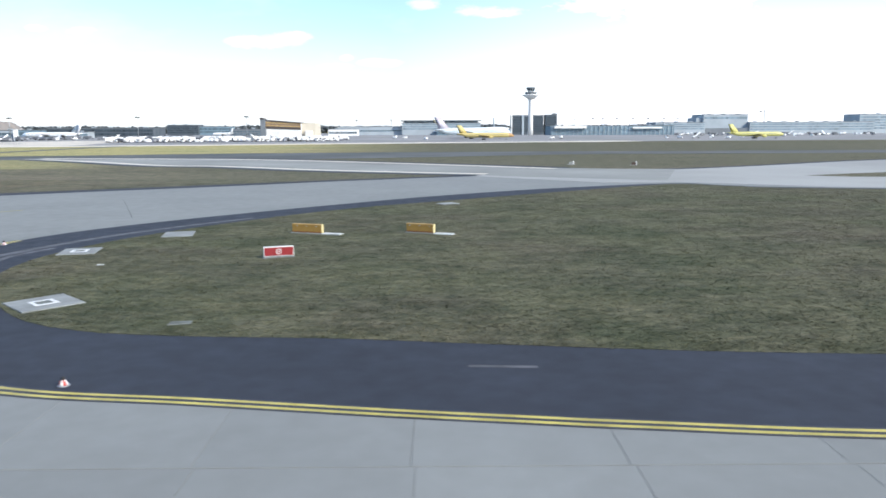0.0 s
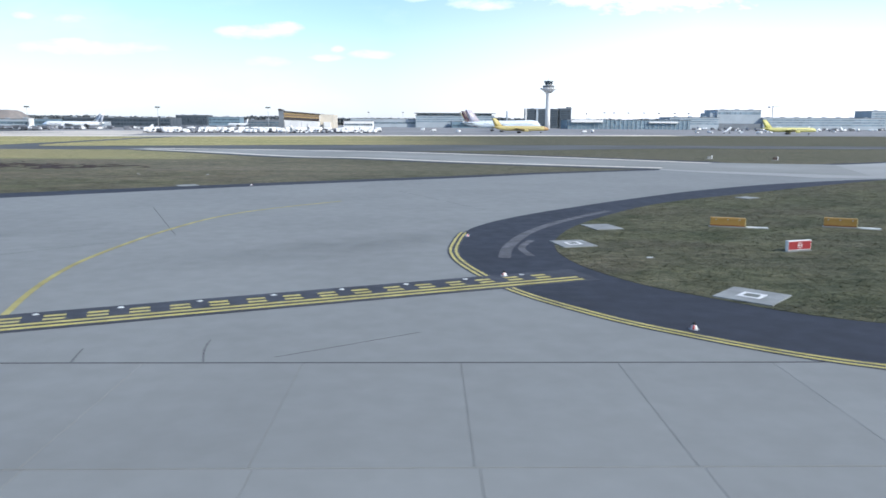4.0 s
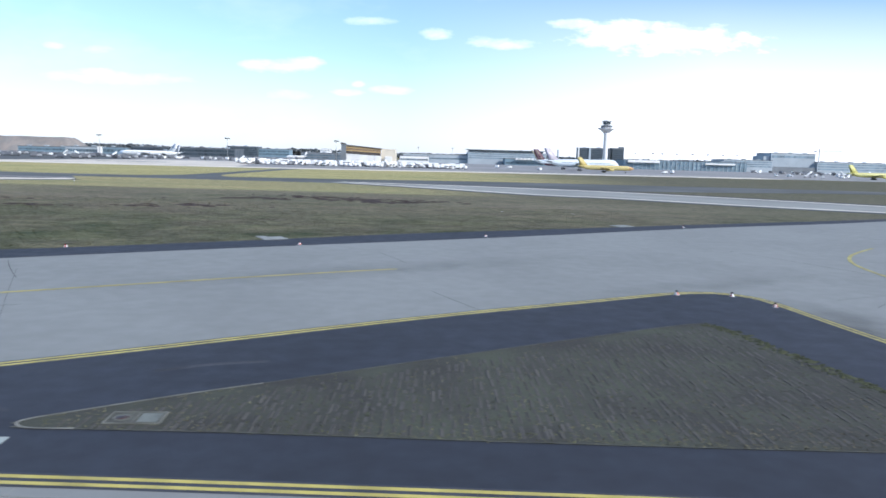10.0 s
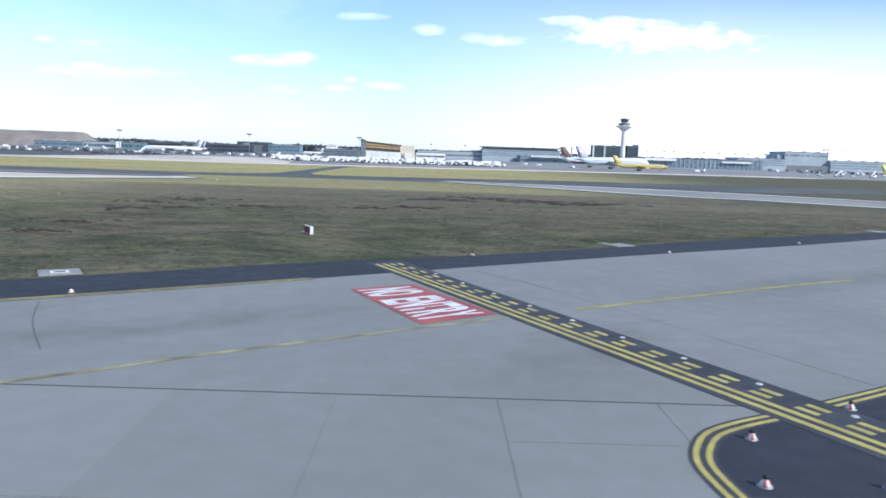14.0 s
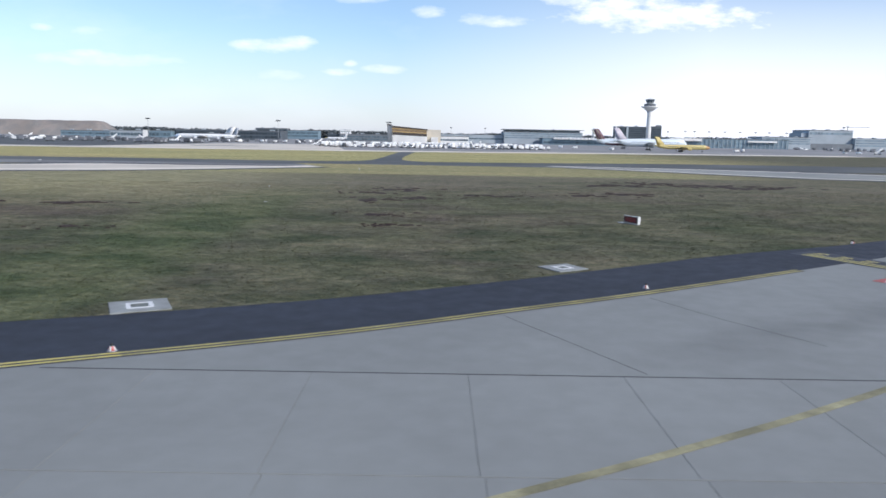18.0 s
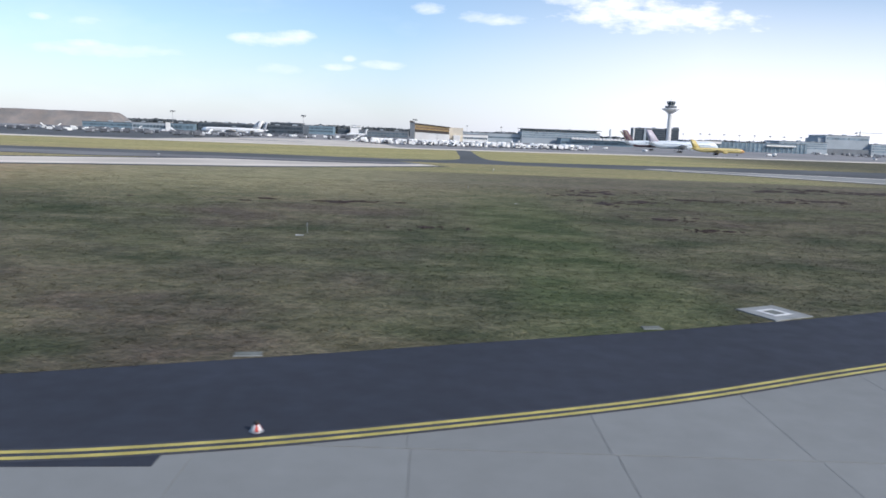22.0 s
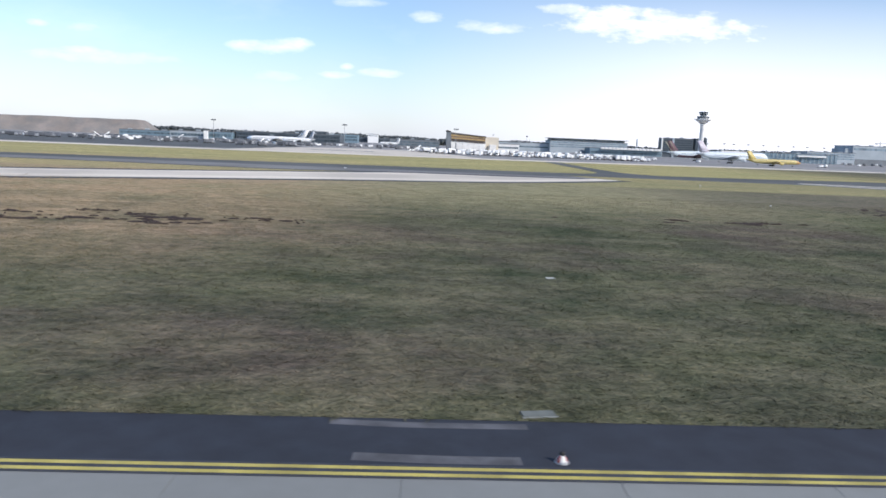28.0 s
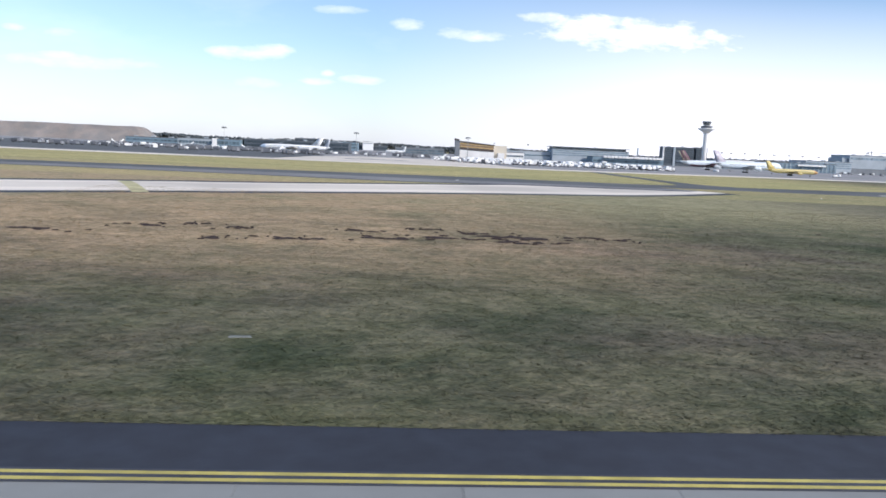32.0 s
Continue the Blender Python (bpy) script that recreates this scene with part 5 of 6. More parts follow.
def wing(side, root_x0, root_x1, tip_x0, tip_x1, y0, y1, z0, z1, thick):
    ring = lambda x0, x1, y, z, t: [(x0, side * y, z), (x0 * 0.65 + x1 * 0.35, side * y, z + t), (x1, side * y, z), (x0 * 0.65 + x1 * 0.35, side * y, z - t * 0.6)]
    return loft([ring(root_x0, root_x1, y0, z0, thick), ring(tip_x0, tip_x1, y1, z1, thick * 0.3)])


def airliner(m, length, radius, body, tail, belly, engines, label, hump=False, nose_paint=None, group="parked aircraft"):
    """An airliner along x with its nose at +x; the origin is on the ground under its middle."""
    ob = thing("airliner", m, label, "aircraft", group)
    half, zc = length / 2, radius * 1.95
    shape = ((-1.0, 0.10, 0.62), (-0.93, 0.26, 0.48), (-0.82, 0.52, 0.26), (-0.66, 0.84, 0.08), (-0.5, 1.0, 0), (0.70, 1.0, 0), (0.82, 0.94, -0.02), (0.91, 0.74, -0.10), (0.965, 0.46, -0.20), (1.0, 0.10, -0.26))
    rings = []
    for s, k, lift in shape:
        x = s * half
        rise = 0.34 * radius if hump and 0.36 < s < 0.93 else 0.0
        ring = []
        for j in range(18):
            a = 2 * math.pi * j / 18
            up = math.sin(a)
            ring.append((x, radius * k * math.cos(a), zc + radius * (lift + k * up) + (rise * up if up > 0 else 0)))
        rings.append(ring)
    bm = loft(rings)
    bm.faces.ensure_lookup_table()
    for f in bm.faces:
        c = f.calc_center_median()
        if c.z < zc - radius * 0.35 and abs(c.x) < half * 0.8:
            f.material_index = 1
        if nose_paint and c.x > half * 0.80 and abs(c.z - zc) < radius:
            f.material_index = 2
    hull = part("fuselage", bm, (body, belly, nose_paint or body), ob)
    part("cockpit_window", box_bm(half * 0.925, half * 0.955, -radius * 0.42, radius * 0.42, zc + radius * 0.28 + (radius * 0.3 if hump else 0), zc + radius * 0.46 + (radius * 0.3 if hump else 0)), BLACK, hull)
    for side in (-1, 1):
        part("window_band", box_bm(-half * 0.55, half * 0.75, side * radius * 0.985 - 0.03, side * radius * 0.985 + 0.03, zc + radius * 0.18, zc + radius * 0.27), GLASS, hull)
    part("tail_fin", fin(-half * 0.90, -half * 0.60, -half * 1.02, -half * 0.86, zc + radius * 0.6, zc + radius * (4.15 if not hump else 4.0), 0.35), tail, ob)
    for side in (-1, 1):
        part("tailplane", wing(side, -half * 0.95, -half * 0.74, -half * 1.02, -half * 0.92, radius * 0.3, length * 0.16, zc + radius * 0.35, zc + radius * 0.6, 0.3), body, ob)
        part("wing", wing(side, -half * 0.22, half * 0.26, -half * 0.36, -half * 0.24, radius * 0.6, length * 0.44, zc - radius * 0.55, zc + radius * 0.25, 0.8), belly, ob)
        for e in range(engines // 2):
            y = length * (0.15 + 0.13 * e)
            x, z, r = half * (0.16 - 0.17 * e), zc - radius * (0.85 - 0.25 * e), radius * 0.5
            eng = [[(x + dx * r, side * y + rr * r * math.cos(2 * math.pi * j / 14), z + rr * r * math.sin(2 * math.pi * j / 14)) for j in range(14)] for dx, rr in ((-2.3, 0.4), (-1.4, 0.75), (0.2, 1.0), (1.2, 1.0), (1.45, 0.88), (1.3, 0.78), (0.9, 0.7))]
            nac = part("engine", loft(eng), body, ob)
            part("pylon", box_bm(x - r * 1.4, x + r * 0.6, side * y - 0.15, side * y + 0.15, z + r * 0.8, zc - radius * 0.25), belly, nac)
        gear = part("main_gear", box_bm(-half * 0.06, -half * 0.04, side * radius * 0.85 - 0.15, side * radius * 0.85 + 0.15, 0.5, zc - radius * 0.6), METAL, ob)
        for dx in (-0.75, 0.75):
            wheel = part("wheel", turned([(0.62, -0.3), (0.68, -0.2), (0.68, 0.2), (0.62, 0.3)], 12), BLACK, gear)
            wheel.matrix_basis = Matrix.Translation((-half * 0.05 + dx, side * radius * 0.85, 0.68)) @ pose(0, 0, 0, 90)
    gear = part("nose_gear", box_bm(half * 0.72 - 0.12, half * 0.72 + 0.12, -0.12, 0.12, 0.4, zc - radius * 0.7), METAL, ob)
    wheel = part("wheel", turned([(0.45, -0.3), (0.5, -0.2), (0.5, 0.2), (0.45, 0.3)], 12), BLACK, gear)
    wheel.matrix_basis = Matrix.Translation((half * 0.72, 0, 0.5)) @ pose(0, 0, 0, 90)
    return ob


Z_APRON = 0.06
airliner(pose(49, 602, Z_APRON, 0, 0, 2), 47, 1.95, CARGO_YELLOW, CARGO_YELLOW, CARGO_YELLOW, 2, "yellow twin-engined cargo jet with reddish nose lettering on the apron", nose_paint=material("cargo_orange_paint", (0.45, 0.27, 0.11), 0.4, vary=0.08, scale=0.4, bump=0))
airliner(pose(43, 670, Z_APRON, 0, 0, 3), 69, 3.3, WHITE, TAIL_PINK, WHITE, 4, "white four-engined jumbo jet with a pale lilac tail", hump=True)
airliner(pose(43, 756, Z_APRON, 0, 0, 4), 66, 3.3, WHITE, TAIL_RED, TAIL_RED, 4, "white jumbo jet with a dark plum red tail and pale stripes", hump=True)
airliner(pose(-399.5, 796, Z_APRON, 0, 0, 174), 68, 2.5, WHITE_BRIGHT, WHITE_BRIGHT, WHITE_BRIGHT, 2, "white long airliner with pale blue nose and white tail", nose_paint=PALE_BLUE)
airliner(pose(-372, 768, Z_APRON, 0, 0, 177), 33, 2.3, WHITE_BRIGHT, TAIL_GREY, BELLY, 2, "short white airliner with a grey tail")
airliner(pose(-290.5, 1062, Z_APRON, 0, 0, 177), 30, 1.9, WHITE_BRIGHT, WHITE_BRIGHT, WHITE_BRIGHT, 2, "small white twin-engined airliner beside the hangar")
airliner(pose(272, 600, 0.06, 0, 0, 2), 47, 1.95, LEMON, LEMON, LEMON, 2, "plain yellow twin-engined cargo jet on the taxi lane")
stripes = bpy.data.objects["airliner.002"]
for x0, x1, z0, z1 in ((-24.0, -22.8, 8.6, 19.0), (-28.4, -27.4, 8.8, 18.6)):
    part("tail_stripe", loft([[(x0, y, z0), (x1, y, z0), (x1 - 8.6, y, z1), (x0 - 6.0, y, z1)] for y in (-0.46, 0.46)]), TAIL_CREAM, stripes)


def windows(parent, x0, x1, y, z0, z1, columns, rows, gap_x=0.12, gap_z=0.45, mat=GLASS):
    """Panes in a grid on a facade that faces -y, each a piece of its own, framed by the wall between them."""
    w, h = (x1 - x0) / columns, (z1 - z0) / rows
    bm = box_bm(-w * (1 - gap_x) / 2, w * (1 - gap_x) / 2, -0.12, 0.10, -h * (1 - gap_z) / 2, h * (1 - gap_z) / 2)
    first = part("window", bm, mat, parent)
    for i in range(columns):
        for j in range(rows):
            ob = first if i == j == 0 else new("window", first.data)
            ob.parent = parent
            ob.location = (x0 + w * (i + 0.5), y, z0 + h * (j + 0.5))


def building(name, x0, x1, y0, y1, h, wall, label, grid=None, category="building", parapet=0.8, panes=GLASS):
    """A plain block with a parapet roof; its origin is at the front, on the ground."""
    ob = thing(name, pose(0, 0, 0), label, category)
    body = part("wall", box_bm(x0, x1, y0, y1, -0.3, h, bevel=0.15), wall, ob)
    roof = part("roof", box_bm(x0 - 0.4, x1 + 0.4, y0 - 0.4, y1 + 0.4, h - 0.01, h + parapet, bevel=0.1), ROOF, ob)
    if grid:
        windows(ob, x0 + 1.0, x1 - 1.0, y0, grid[2], grid[3], grid[0], grid[1], mat=GLASS_DARK if wall is WALL_SLATE else GLASS_PALE if category == "terminal" else panes)
    for i in range(int((x1 - x0) // 22)):
        x = x0 + 9 + i * 22
        part("roof_unit", box_bm(x, x + 4 + i % 3, y0 + 6, y0 + 10, h + parapet - 0.02, h + parapet + 1.1 + 0.4 * (i % 2), bevel=0.1), WALL_GREY, roof)
    return ob


# control tower
tower = thing("control_tower", pose(144.5, 1015, 0), "tall slender white control tower with a wide dark-glazed cab", "control tower")
part("shaft", turned([(3.7, -0.2), (3.3, 20), (3.0, 46), (3.6, 48.5)], 20), WALL_WHITE, tower)
part("bowl", turned([(3.5, 48.4), (7.4, 51.8), (11.9, 54.4), (11.9, 55.1), (7.6, 55.5)], 28), WALL_WHITE, tower)
part("lower_cab", turned([(7.3, 55.4), (7.6, 55.8), (7.9, 58.0), (8.3, 58.2), (8.3, 58.6), (5, 58.8)], 20), WALL_DARK, tower)
part("deck", turned([(4.2, 58.7), (4.2, 60.0), (4.6, 60.2)], 20), WALL_WHITE, tower)
cab = part("cab", turned([(4.5, 60.1), (6.0, 63.6), (6.2, 63.8)], 20), GLASS, tower)
for k in range(10):
    a = 2 * math.pi * k / 10
    part("mullion", loft([[(r * math.cos(a) + dx, r * math.sin(a) + dy, z) for dx, dy in ((-0.15, -0.15), (0.15, -0.15), (0.15, 0.15), (-0.15, 0.15))] for r, z in ((4.55, 60.1), (6.1, 63.7))]), WALL_WHITE, cab)
part("cab_roof", turned([(6.4, 63.7), (6.5, 64.2), (5.8, 65.0), (2.2, 65.3)], 20), WALL_DARK, tower)
part("antenna", turned([(0.25, 65.2), (0.15, 68.5), (0.05, 68.6)], 8), METAL, tower)

# blocks behind the tower
ob = building("office_block", 134, 184, 1150, 1168, 29.4, WALL_SLATE, "dark eight-storey office block behind the control tower", (22, 7, 4, 28))
part("stair_tower", box_bm(150, 153.4, 1148.6, 1152, 0, 30.5, bevel=0.2), WALL_GREY, ob)
part("stair_tower", box_bm(133.2, 135.2, 1148.8, 1152, 0, 30.0, bevel=0.2), WALL_WHITE, ob)
ob = building("office_block", 187, 205, 1148, 1166, 30.2, WALL_SLATE, "narrow dark office block behind the control tower", (7, 7, 4, 28))
part("plant_room", box_bm(199, 205, 1150, 1160, 30.5, 33, bevel=0.2), WALL_DARK, ob)

# glass hall and terminal wing
ob = building("glass_hall", 176, 352, 1036, 1080, 12.6, WALL_BLUE, "long low blue-grey glass hall with white roof edge", (56, 2, 1.2, 11.8), "terminal")
part("canopy", box_bm(181, 226, 1031, 1040, 9.4, 12.9, bevel=0.15), WALL_WHITE, ob)
part("canopy", box_bm(292, 334, 1032, 1040, 8.8, 11.0, bevel=0.15), WALL_WHITE, ob)
for i in range(29):
    part("column", box_bm(178 + i * 6.1, 178.5 + i * 6.1, 1034.6, 1035.2, 0, 12.4), WALL_GREY, ob)
ob = building("terminal_wing", 352, 428, 1120, 1170, 17.5, WALL_GREY, "pale grey terminal wing with a recessed ground floor", (24, 3, 6.5, 16.5), "terminal")
ob = building("terminal_block", 428, 497, 1128, 1180, 29.2, WALL_GREY, "tall pale grey terminal block with a flat roof", (16, 1, 21.5, 27.5), "terminal")
part("plinth", box_bm(426, 500, 1122, 1130, 0, 9.0, bevel=0.2), WALL_DARK, ob)
part("side_step", box_bm(418, 428.5, 1132, 1170, 0, 25, bevel=0.2), WALL_GREY, ob)
ob = building("terminal_wing", 497, 690, 1120, 1170, 17.6, WALL_GREY, "long pale blue-grey terminal wing with dark windows", (56, 3, 5.0, 16.5), "terminal")
building("terminal_block", 676, 760, 1135, 1180, 29, WALL_GREY, "blue-grey terminal block at the end of the wing", (18, 5, 6, 27), "terminal")
building("terminal_wing", 760, 1150, 1125, 1180, 17, WALL_GREY, "distant continuation of the long terminal wing", (70, 2, 5, 16), "terminal")

# terminal between hangar and tower
ob = building("terminal", -38, 88, 1180, 1225, 18.5, WALL_GREY, "grey terminal with a long band of windows and roof storey", (48, 3, 8, 18), "terminal")
up = part("roof_storey", box_bm(-36, 84, 1184, 1218, 18.8, 22.4, bevel=0.2), WALL_GREY, ob)
part("roof_edge", box_bm(-40, 90, 1178, 1222, 22.3, 23.2, bevel=0.1), WALL_DARK, ob)
windows(ob, -34, 82, 1184, 19.2, 22, 40, 1, mat=GLASS_PALE)
ob = building("freight_hall", 18, 132, 1140, 1176, 9.6, WALL_BLUE, "low blue freight hall with a white sawtooth canopy", (20, 1, 1, 6), "freight hall")
for i in range(16):
    part("sawtooth", loft([[(34 + i * 6, y, 8.4), (39.4 + i * 6, y, 8.4), (38.2 + i * 6, y, 11.6), (35.2 + i * 6, y, 10.6)] for y in (1134, 1150)]), WALL_WHITE, ob)
building("freight_hall", -142, -38, 1190, 1235, 13.2, WALL_GREY, "long low light grey freight hall", (26, 1, 5, 9), "freight hall")
part("chimney", turned([(1.6, 0), (1.3, 27), (1.0, 27.2)], 12), WALL_GREY, thing("stack", pose(112, 1210, 0), "slim grey chimney stack between the halls", "chimney"))

# hangar
ob = thing("hangar", pose(0, 0, 0), "white aircraft hangar with brown and yellow bands and a sloping roof", "hangar")
part("front_wall", loft([[(-208, y, -0.3), (-161, y, -0.3), (-161, y, 17.2), (-208, y, 20.6)] for y in (957, 962)]), WALL_WHITE, ob)
part("side_wall", box_bm(-161, -143.5, 962, 1010, -0.3, 17.6, bevel=0.2), WALL_BEIGE, ob)
part("back_hall", box_bm(-208, -161, 962, 1008, -0.3, 16.8, bevel=0.2), WALL_GREY, ob)
# white pier; the shade of its left face is put into the whole colour
part("end_pier", box_bm(-212.5, -206.5, 953, 966, -0.3, 22.6, bevel=0.2), WALL_DARK, ob, "end pier, coloured dark grey like its shaded side")
part("pier_cap", loft([[(-213.2, y, 22.4), (-207, y, 22.4), (-207.6, y, 23.6), (-212.6, y, 24.6)] for y in (952, 967)]), STRIPE_BROWN, ob)
part("roof_edge", loft([[(-206.5, y, 20.2), (-160.5, y, 16.9), (-160.5, y, 18.2), (-206.5, y, 21.9)] for y in (955.6, 1008)]), STRIPE_BROWN, ob)
for z0, z1, mat in ((16.6, 18.6, STRIPE_YELLOW), (14.6, 16.5, STRIPE_OCHRE), (13.0, 14.5, STRIPE_YELLOW), (9.6, 12.9, STRIPE_BROWN)):
    part("band", loft([[(-206.3, y, z0 + 1.0), (-161.5, y, z0 - 0.9), (-161.5, y, z1 - 0.9), (-206.3, y, z1 + 1.0)] for y in (956.4, 957.3)]), mat, ob)
for i in range(6):
    part("door_leaf", box_bm(-205.8 + i * 7.3, -199.0 + i * 7.3, 956.3, 957.2, 0, 8.6, bevel=0.05), WALL_WHITE, ob)
part("annex", box_bm(-156, -147, 957, 962.5, -0.3, 8, bevel=0.2), WALL_WHITE, ob)

# low buildings towards the mound
building("service_building", -482, -424, 1385, 1420, 18.6, WALL_SLATE, "tall dark slate service building behind the apron", (14, 4, 3, 17))
building("service_building", -424, -366, 1392, 1425, 15.4, WALL_BLUE, "blue-grey service hall beside the slate block", (14, 2, 3, 14))
building("service_building", -420, -322, 1918, 1945, 12.6, WALL_SLATE, "low dark slate hall at the edge of the woods", (14, 1, 3, 10))
building("service_building", -292, -218, 1105, 1130, 10.2, WALL_DARK, "dark grey service building beside the hangar", (16, 2, 1.5, 8.5))
building("service_building", -484, -350, 955, 1000, 11.6, WALL_SLATE, "long dark blue-grey service building with window bands", (34, 2, 2, 11))
building("service_building", -516, -486, 944, 985, 9.8, WALL_BLUE, "blue-grey service hall with a light glass front", (6, 1, 2, 9))
part("stair_tower", box_bm(-521, -515.5, 942, 954, 0, 10.8, bevel=0.1), WALL_WHITE, bpy.data.objects["service_building.005"], "white stair tower")
building("service_building", -566, -522, 950, 985, 9.4, WALL_GREY, "pale grey hall near the gravel mound", (10, 1, 2, 8))
building("service_building", -640, -568, 975, 1010, 8.2, WALL_BLUE, "low blue-grey service building near the mound", (16, 1, 3, 7))
building("service_building", -446, -424, 935, 953, 7.2, WALL_GREY, "small grey service building behind the jets", (5, 1, 2, 6))
building("white_block", -384, -358, 1885, 1910, 21.3, WHITE_BRIGHT, "white boxy building standing before the woods", (3, 1, 16, 19))
building("service_building", -143, -100, 1085, 1110, 9.5, WALL_WHITE, "low white shed behind the hangar yard", (12, 1, 2, 7))

# gravel mound
def mound():
    bm = bmesh.new()
    nx, ny = 126, 20
    grid = []
    for i in range(nx + 1):
        row = []
        for j in range(ny + 1):
            x, y = -1340 + 630 * i / nx, 1268 + 100 * j / ny
            edge = min((x + 1340) / 60, (-712 - x) / 26, (y - 1268) / 34, (1368 - y) / 34, 1.0)
            z = max(edge, 0.0) * 25.6 + noise.noise(Vector((x * 0.03, y * 0.03, 0))) * 1.2 * max(edge, 0)
            row.append(bm.verts.new((x, y, z - 0.2)))
        grid.append(row)
    for i in range(nx):
        for j in range(ny):
            bm.faces.new((grid[i][j], grid[i + 1][j], grid[i + 1][j + 1], grid[i][j + 1])).smooth = True
    tagged(part("mound", bm, MOUND), "large flat-topped brown gravel mound behind the apron", "mound", kind="")


mound()

# masts and poles
def mast(x, y, h, head, label, group):
    ob = thing("floodlight_mast", pose(x, y, Z_APRON), label, "floodlight mast", group)
    part("pole", turned([(0.45, 0), (0.28, h * 0.6), (0.2, h)], 10), METAL, ob)
    crown = part("platform", turned([(head * 0.8, h - 0.3), (head, h), (head, h + 0.5), (head * 0.9, h + 0.6)], 14), WALL_DARK, ob)
    for k in range(8):
        a = 2 * math.pi * k / 8
        c, s = math.cos(a) * head, math.sin(a) * head
        part("floodlight", box_bm(c - 0.35, c + 0.35, s - 0.35, s + 0.35, h - 0.9, h - 0.1, bevel=0.05), BLACK, crown)


for x, y in ((-205, 850), (-335, 867), (-492, 884)):
    mast(x, y, 24.0, 2.6, "tall apron floodlight mast with a round head", "apron floodlight masts")
for i, x in enumerate((296, 313, 339, 367, 394, 422, 447, 478, 520, 560)):
    mast(x, 1300, 26.5, 2.0, "distant floodlight mast above the terminal roof", "distant floodlight masts")
for x in (-120, -60, 60, 200, 262):
    mast(x, 1290, 25, 1.2, "thin distant light mast above the roofs", "distant floodlight masts")

crane = thing("tower_crane", pose(664, 1434, 0), "thin tower crane far behind the terminal", "crane")
part("tower", box_bm(-0.7, 0.7, -0.7, 0.7, 0, 44), METAL, crane)
part("jib", box_bm(-9, 44, -0.5, 0.5, 41.4, 42.6), METAL, crane)
part("counterweight", box_bm(-10, -6, -1, 1, 39.5, 42), WALL_DARK, crane)
part("peak", turned([(0.9, 42.4), (0.2, 47)], 6), METAL, crane)

# ---- ground vehicles and equipment in rows ----
def van():
    ob = thing("airport_van", pose(0, 0, 0), "small white airport van parked on the apron", "van", "vehicles parked on the apron")
    body = part("body", loft([[(x, y * w, z) for y, z in ((-0.95, 0.35), (0.95, 0.35), (1.0, 1.1), (0.85, top), (-0.85, top), (-1.0, 1.1))] for x, w, top in ((-2.4, 1, 2.0), (1.0, 1, 2.0), (1.8, 0.97, 1.25), (2.4, 0.9, 1.05))]), CAR_WHITE, ob)
    part("windscreen", loft([[(1.05, y, 1.93), (1.75, y, 1.28), (1.80, y, 1.30), (1.12, y, 1.97)] for y in (-0.8, 0.8)]), BLACK, ob)
    for x in (-1.5, 1.5):
        for y in (-0.9, 0.9):
            wheel = part("wheel", turned([(0.33, -0.1), (0.36, 0), (0.33, 0.1)], 10), BLACK, ob)
            wheel.matrix_basis = Matrix.Translation((x, y, 0.36)) @ pose(0, 0, 0, 90)
    return ob


def container():
    ob = thing("cargo_container", pose(0, 0, 0), "white air cargo container on a low dolly", "container", "containers parked on the apron")
    part("shell", loft([[(-1.6, y, 0.6), (1.6, y, 0.6), (1.6, y, 2.2), (1.1, y, 2.6), (-1.6, y, 2.6)] for y in (-1.1, 1.1)]), CAR_WHITE, ob)
    part("dolly", box_bm(-1.8, 2.2, -1.15, 1.15, 0.4, 0.58), CAR_GREY, ob)
    for x in (-1.3, 1.3):
        wheel = part("axle", turned([(0.22, -1.2), (0.24, 0), (0.22, 1.2)], 8), BLACK, ob)
        wheel.matrix_basis = Matrix.Translation((x, 0, 0.24)) @ pose(0, 0, 0, 90)
    return ob


def loader():
    ob = thing("mobile_stairs", pose(0, 0, 0), "white mobile boarding stairs with a sloping flight", "boarding stairs", "stairs parked on the apron")
    part("flight", loft([[(-3, y, 0.9), (-2.4, y, 0.8), (3.6, y, 4.6), (3.6, y, 5.6), (3.0, y, 5.6)] for y in (-0.9, 0.9)]), CAR_WHITE, ob)
    part("chassis", box_bm(-3.2, 3.2, -1, 1, 0.45, 0.85, bevel=0.05), CAR_GREY, ob)
    part("prop", box_bm(2.4, 2.7, -0.8, 0.8, 0.8, 4.2), METAL, ob)
    part("cab", box_bm(-3.4, -2.2, -0.9, 0.9, 0.8, 2.1, bevel=0.15), CAR_WHITE, ob)
    for x in (-2.3, 2.3):
        wheel = part("axle", turned([(0.4, -1.0), (0.45, 0), (0.4, 1.0)], 8), BLACK, ob)
        wheel.matrix_basis = Matrix.Translation((x, 0, 0.45)) @ pose(0, 0, 0, 90)
    return ob


def truck():
    ob = thing("service_truck", pose(0, 0, 0), "dark grey service truck with a box body", "truck", "vehicles parked on the apron")
    part("box_body", box_bm(-3.4, 1.4, -1.15, 1.15, 0.9, 3.1, bevel=0.08), CAR_DARK, ob)
    part("cab", loft([[(1.5, y, 0.6), (3.3, y, 0.6), (3.3, y, 1.5), (2.8, y, 2.4), (1.5, y, 2.4)] for y in (-1.1, 1.1)]), CAR_GREY, ob)
    part("chassis", box_bm(-3.4, 3.2, -0.5, 0.5, 0.5, 0.88), BLACK, ob)
    for x in (-2.2, 2.4):
        for y in (-0.95, 0.95):
            wheel = part("wheel", turned([(0.42, -0.15), (0.46, 0), (0.42, 0.15)], 10), BLACK, ob)
            wheel.matrix_basis = Matrix.Translation((x, y, 0.46)) @ pose(0, 0, 0, 90)
    return ob


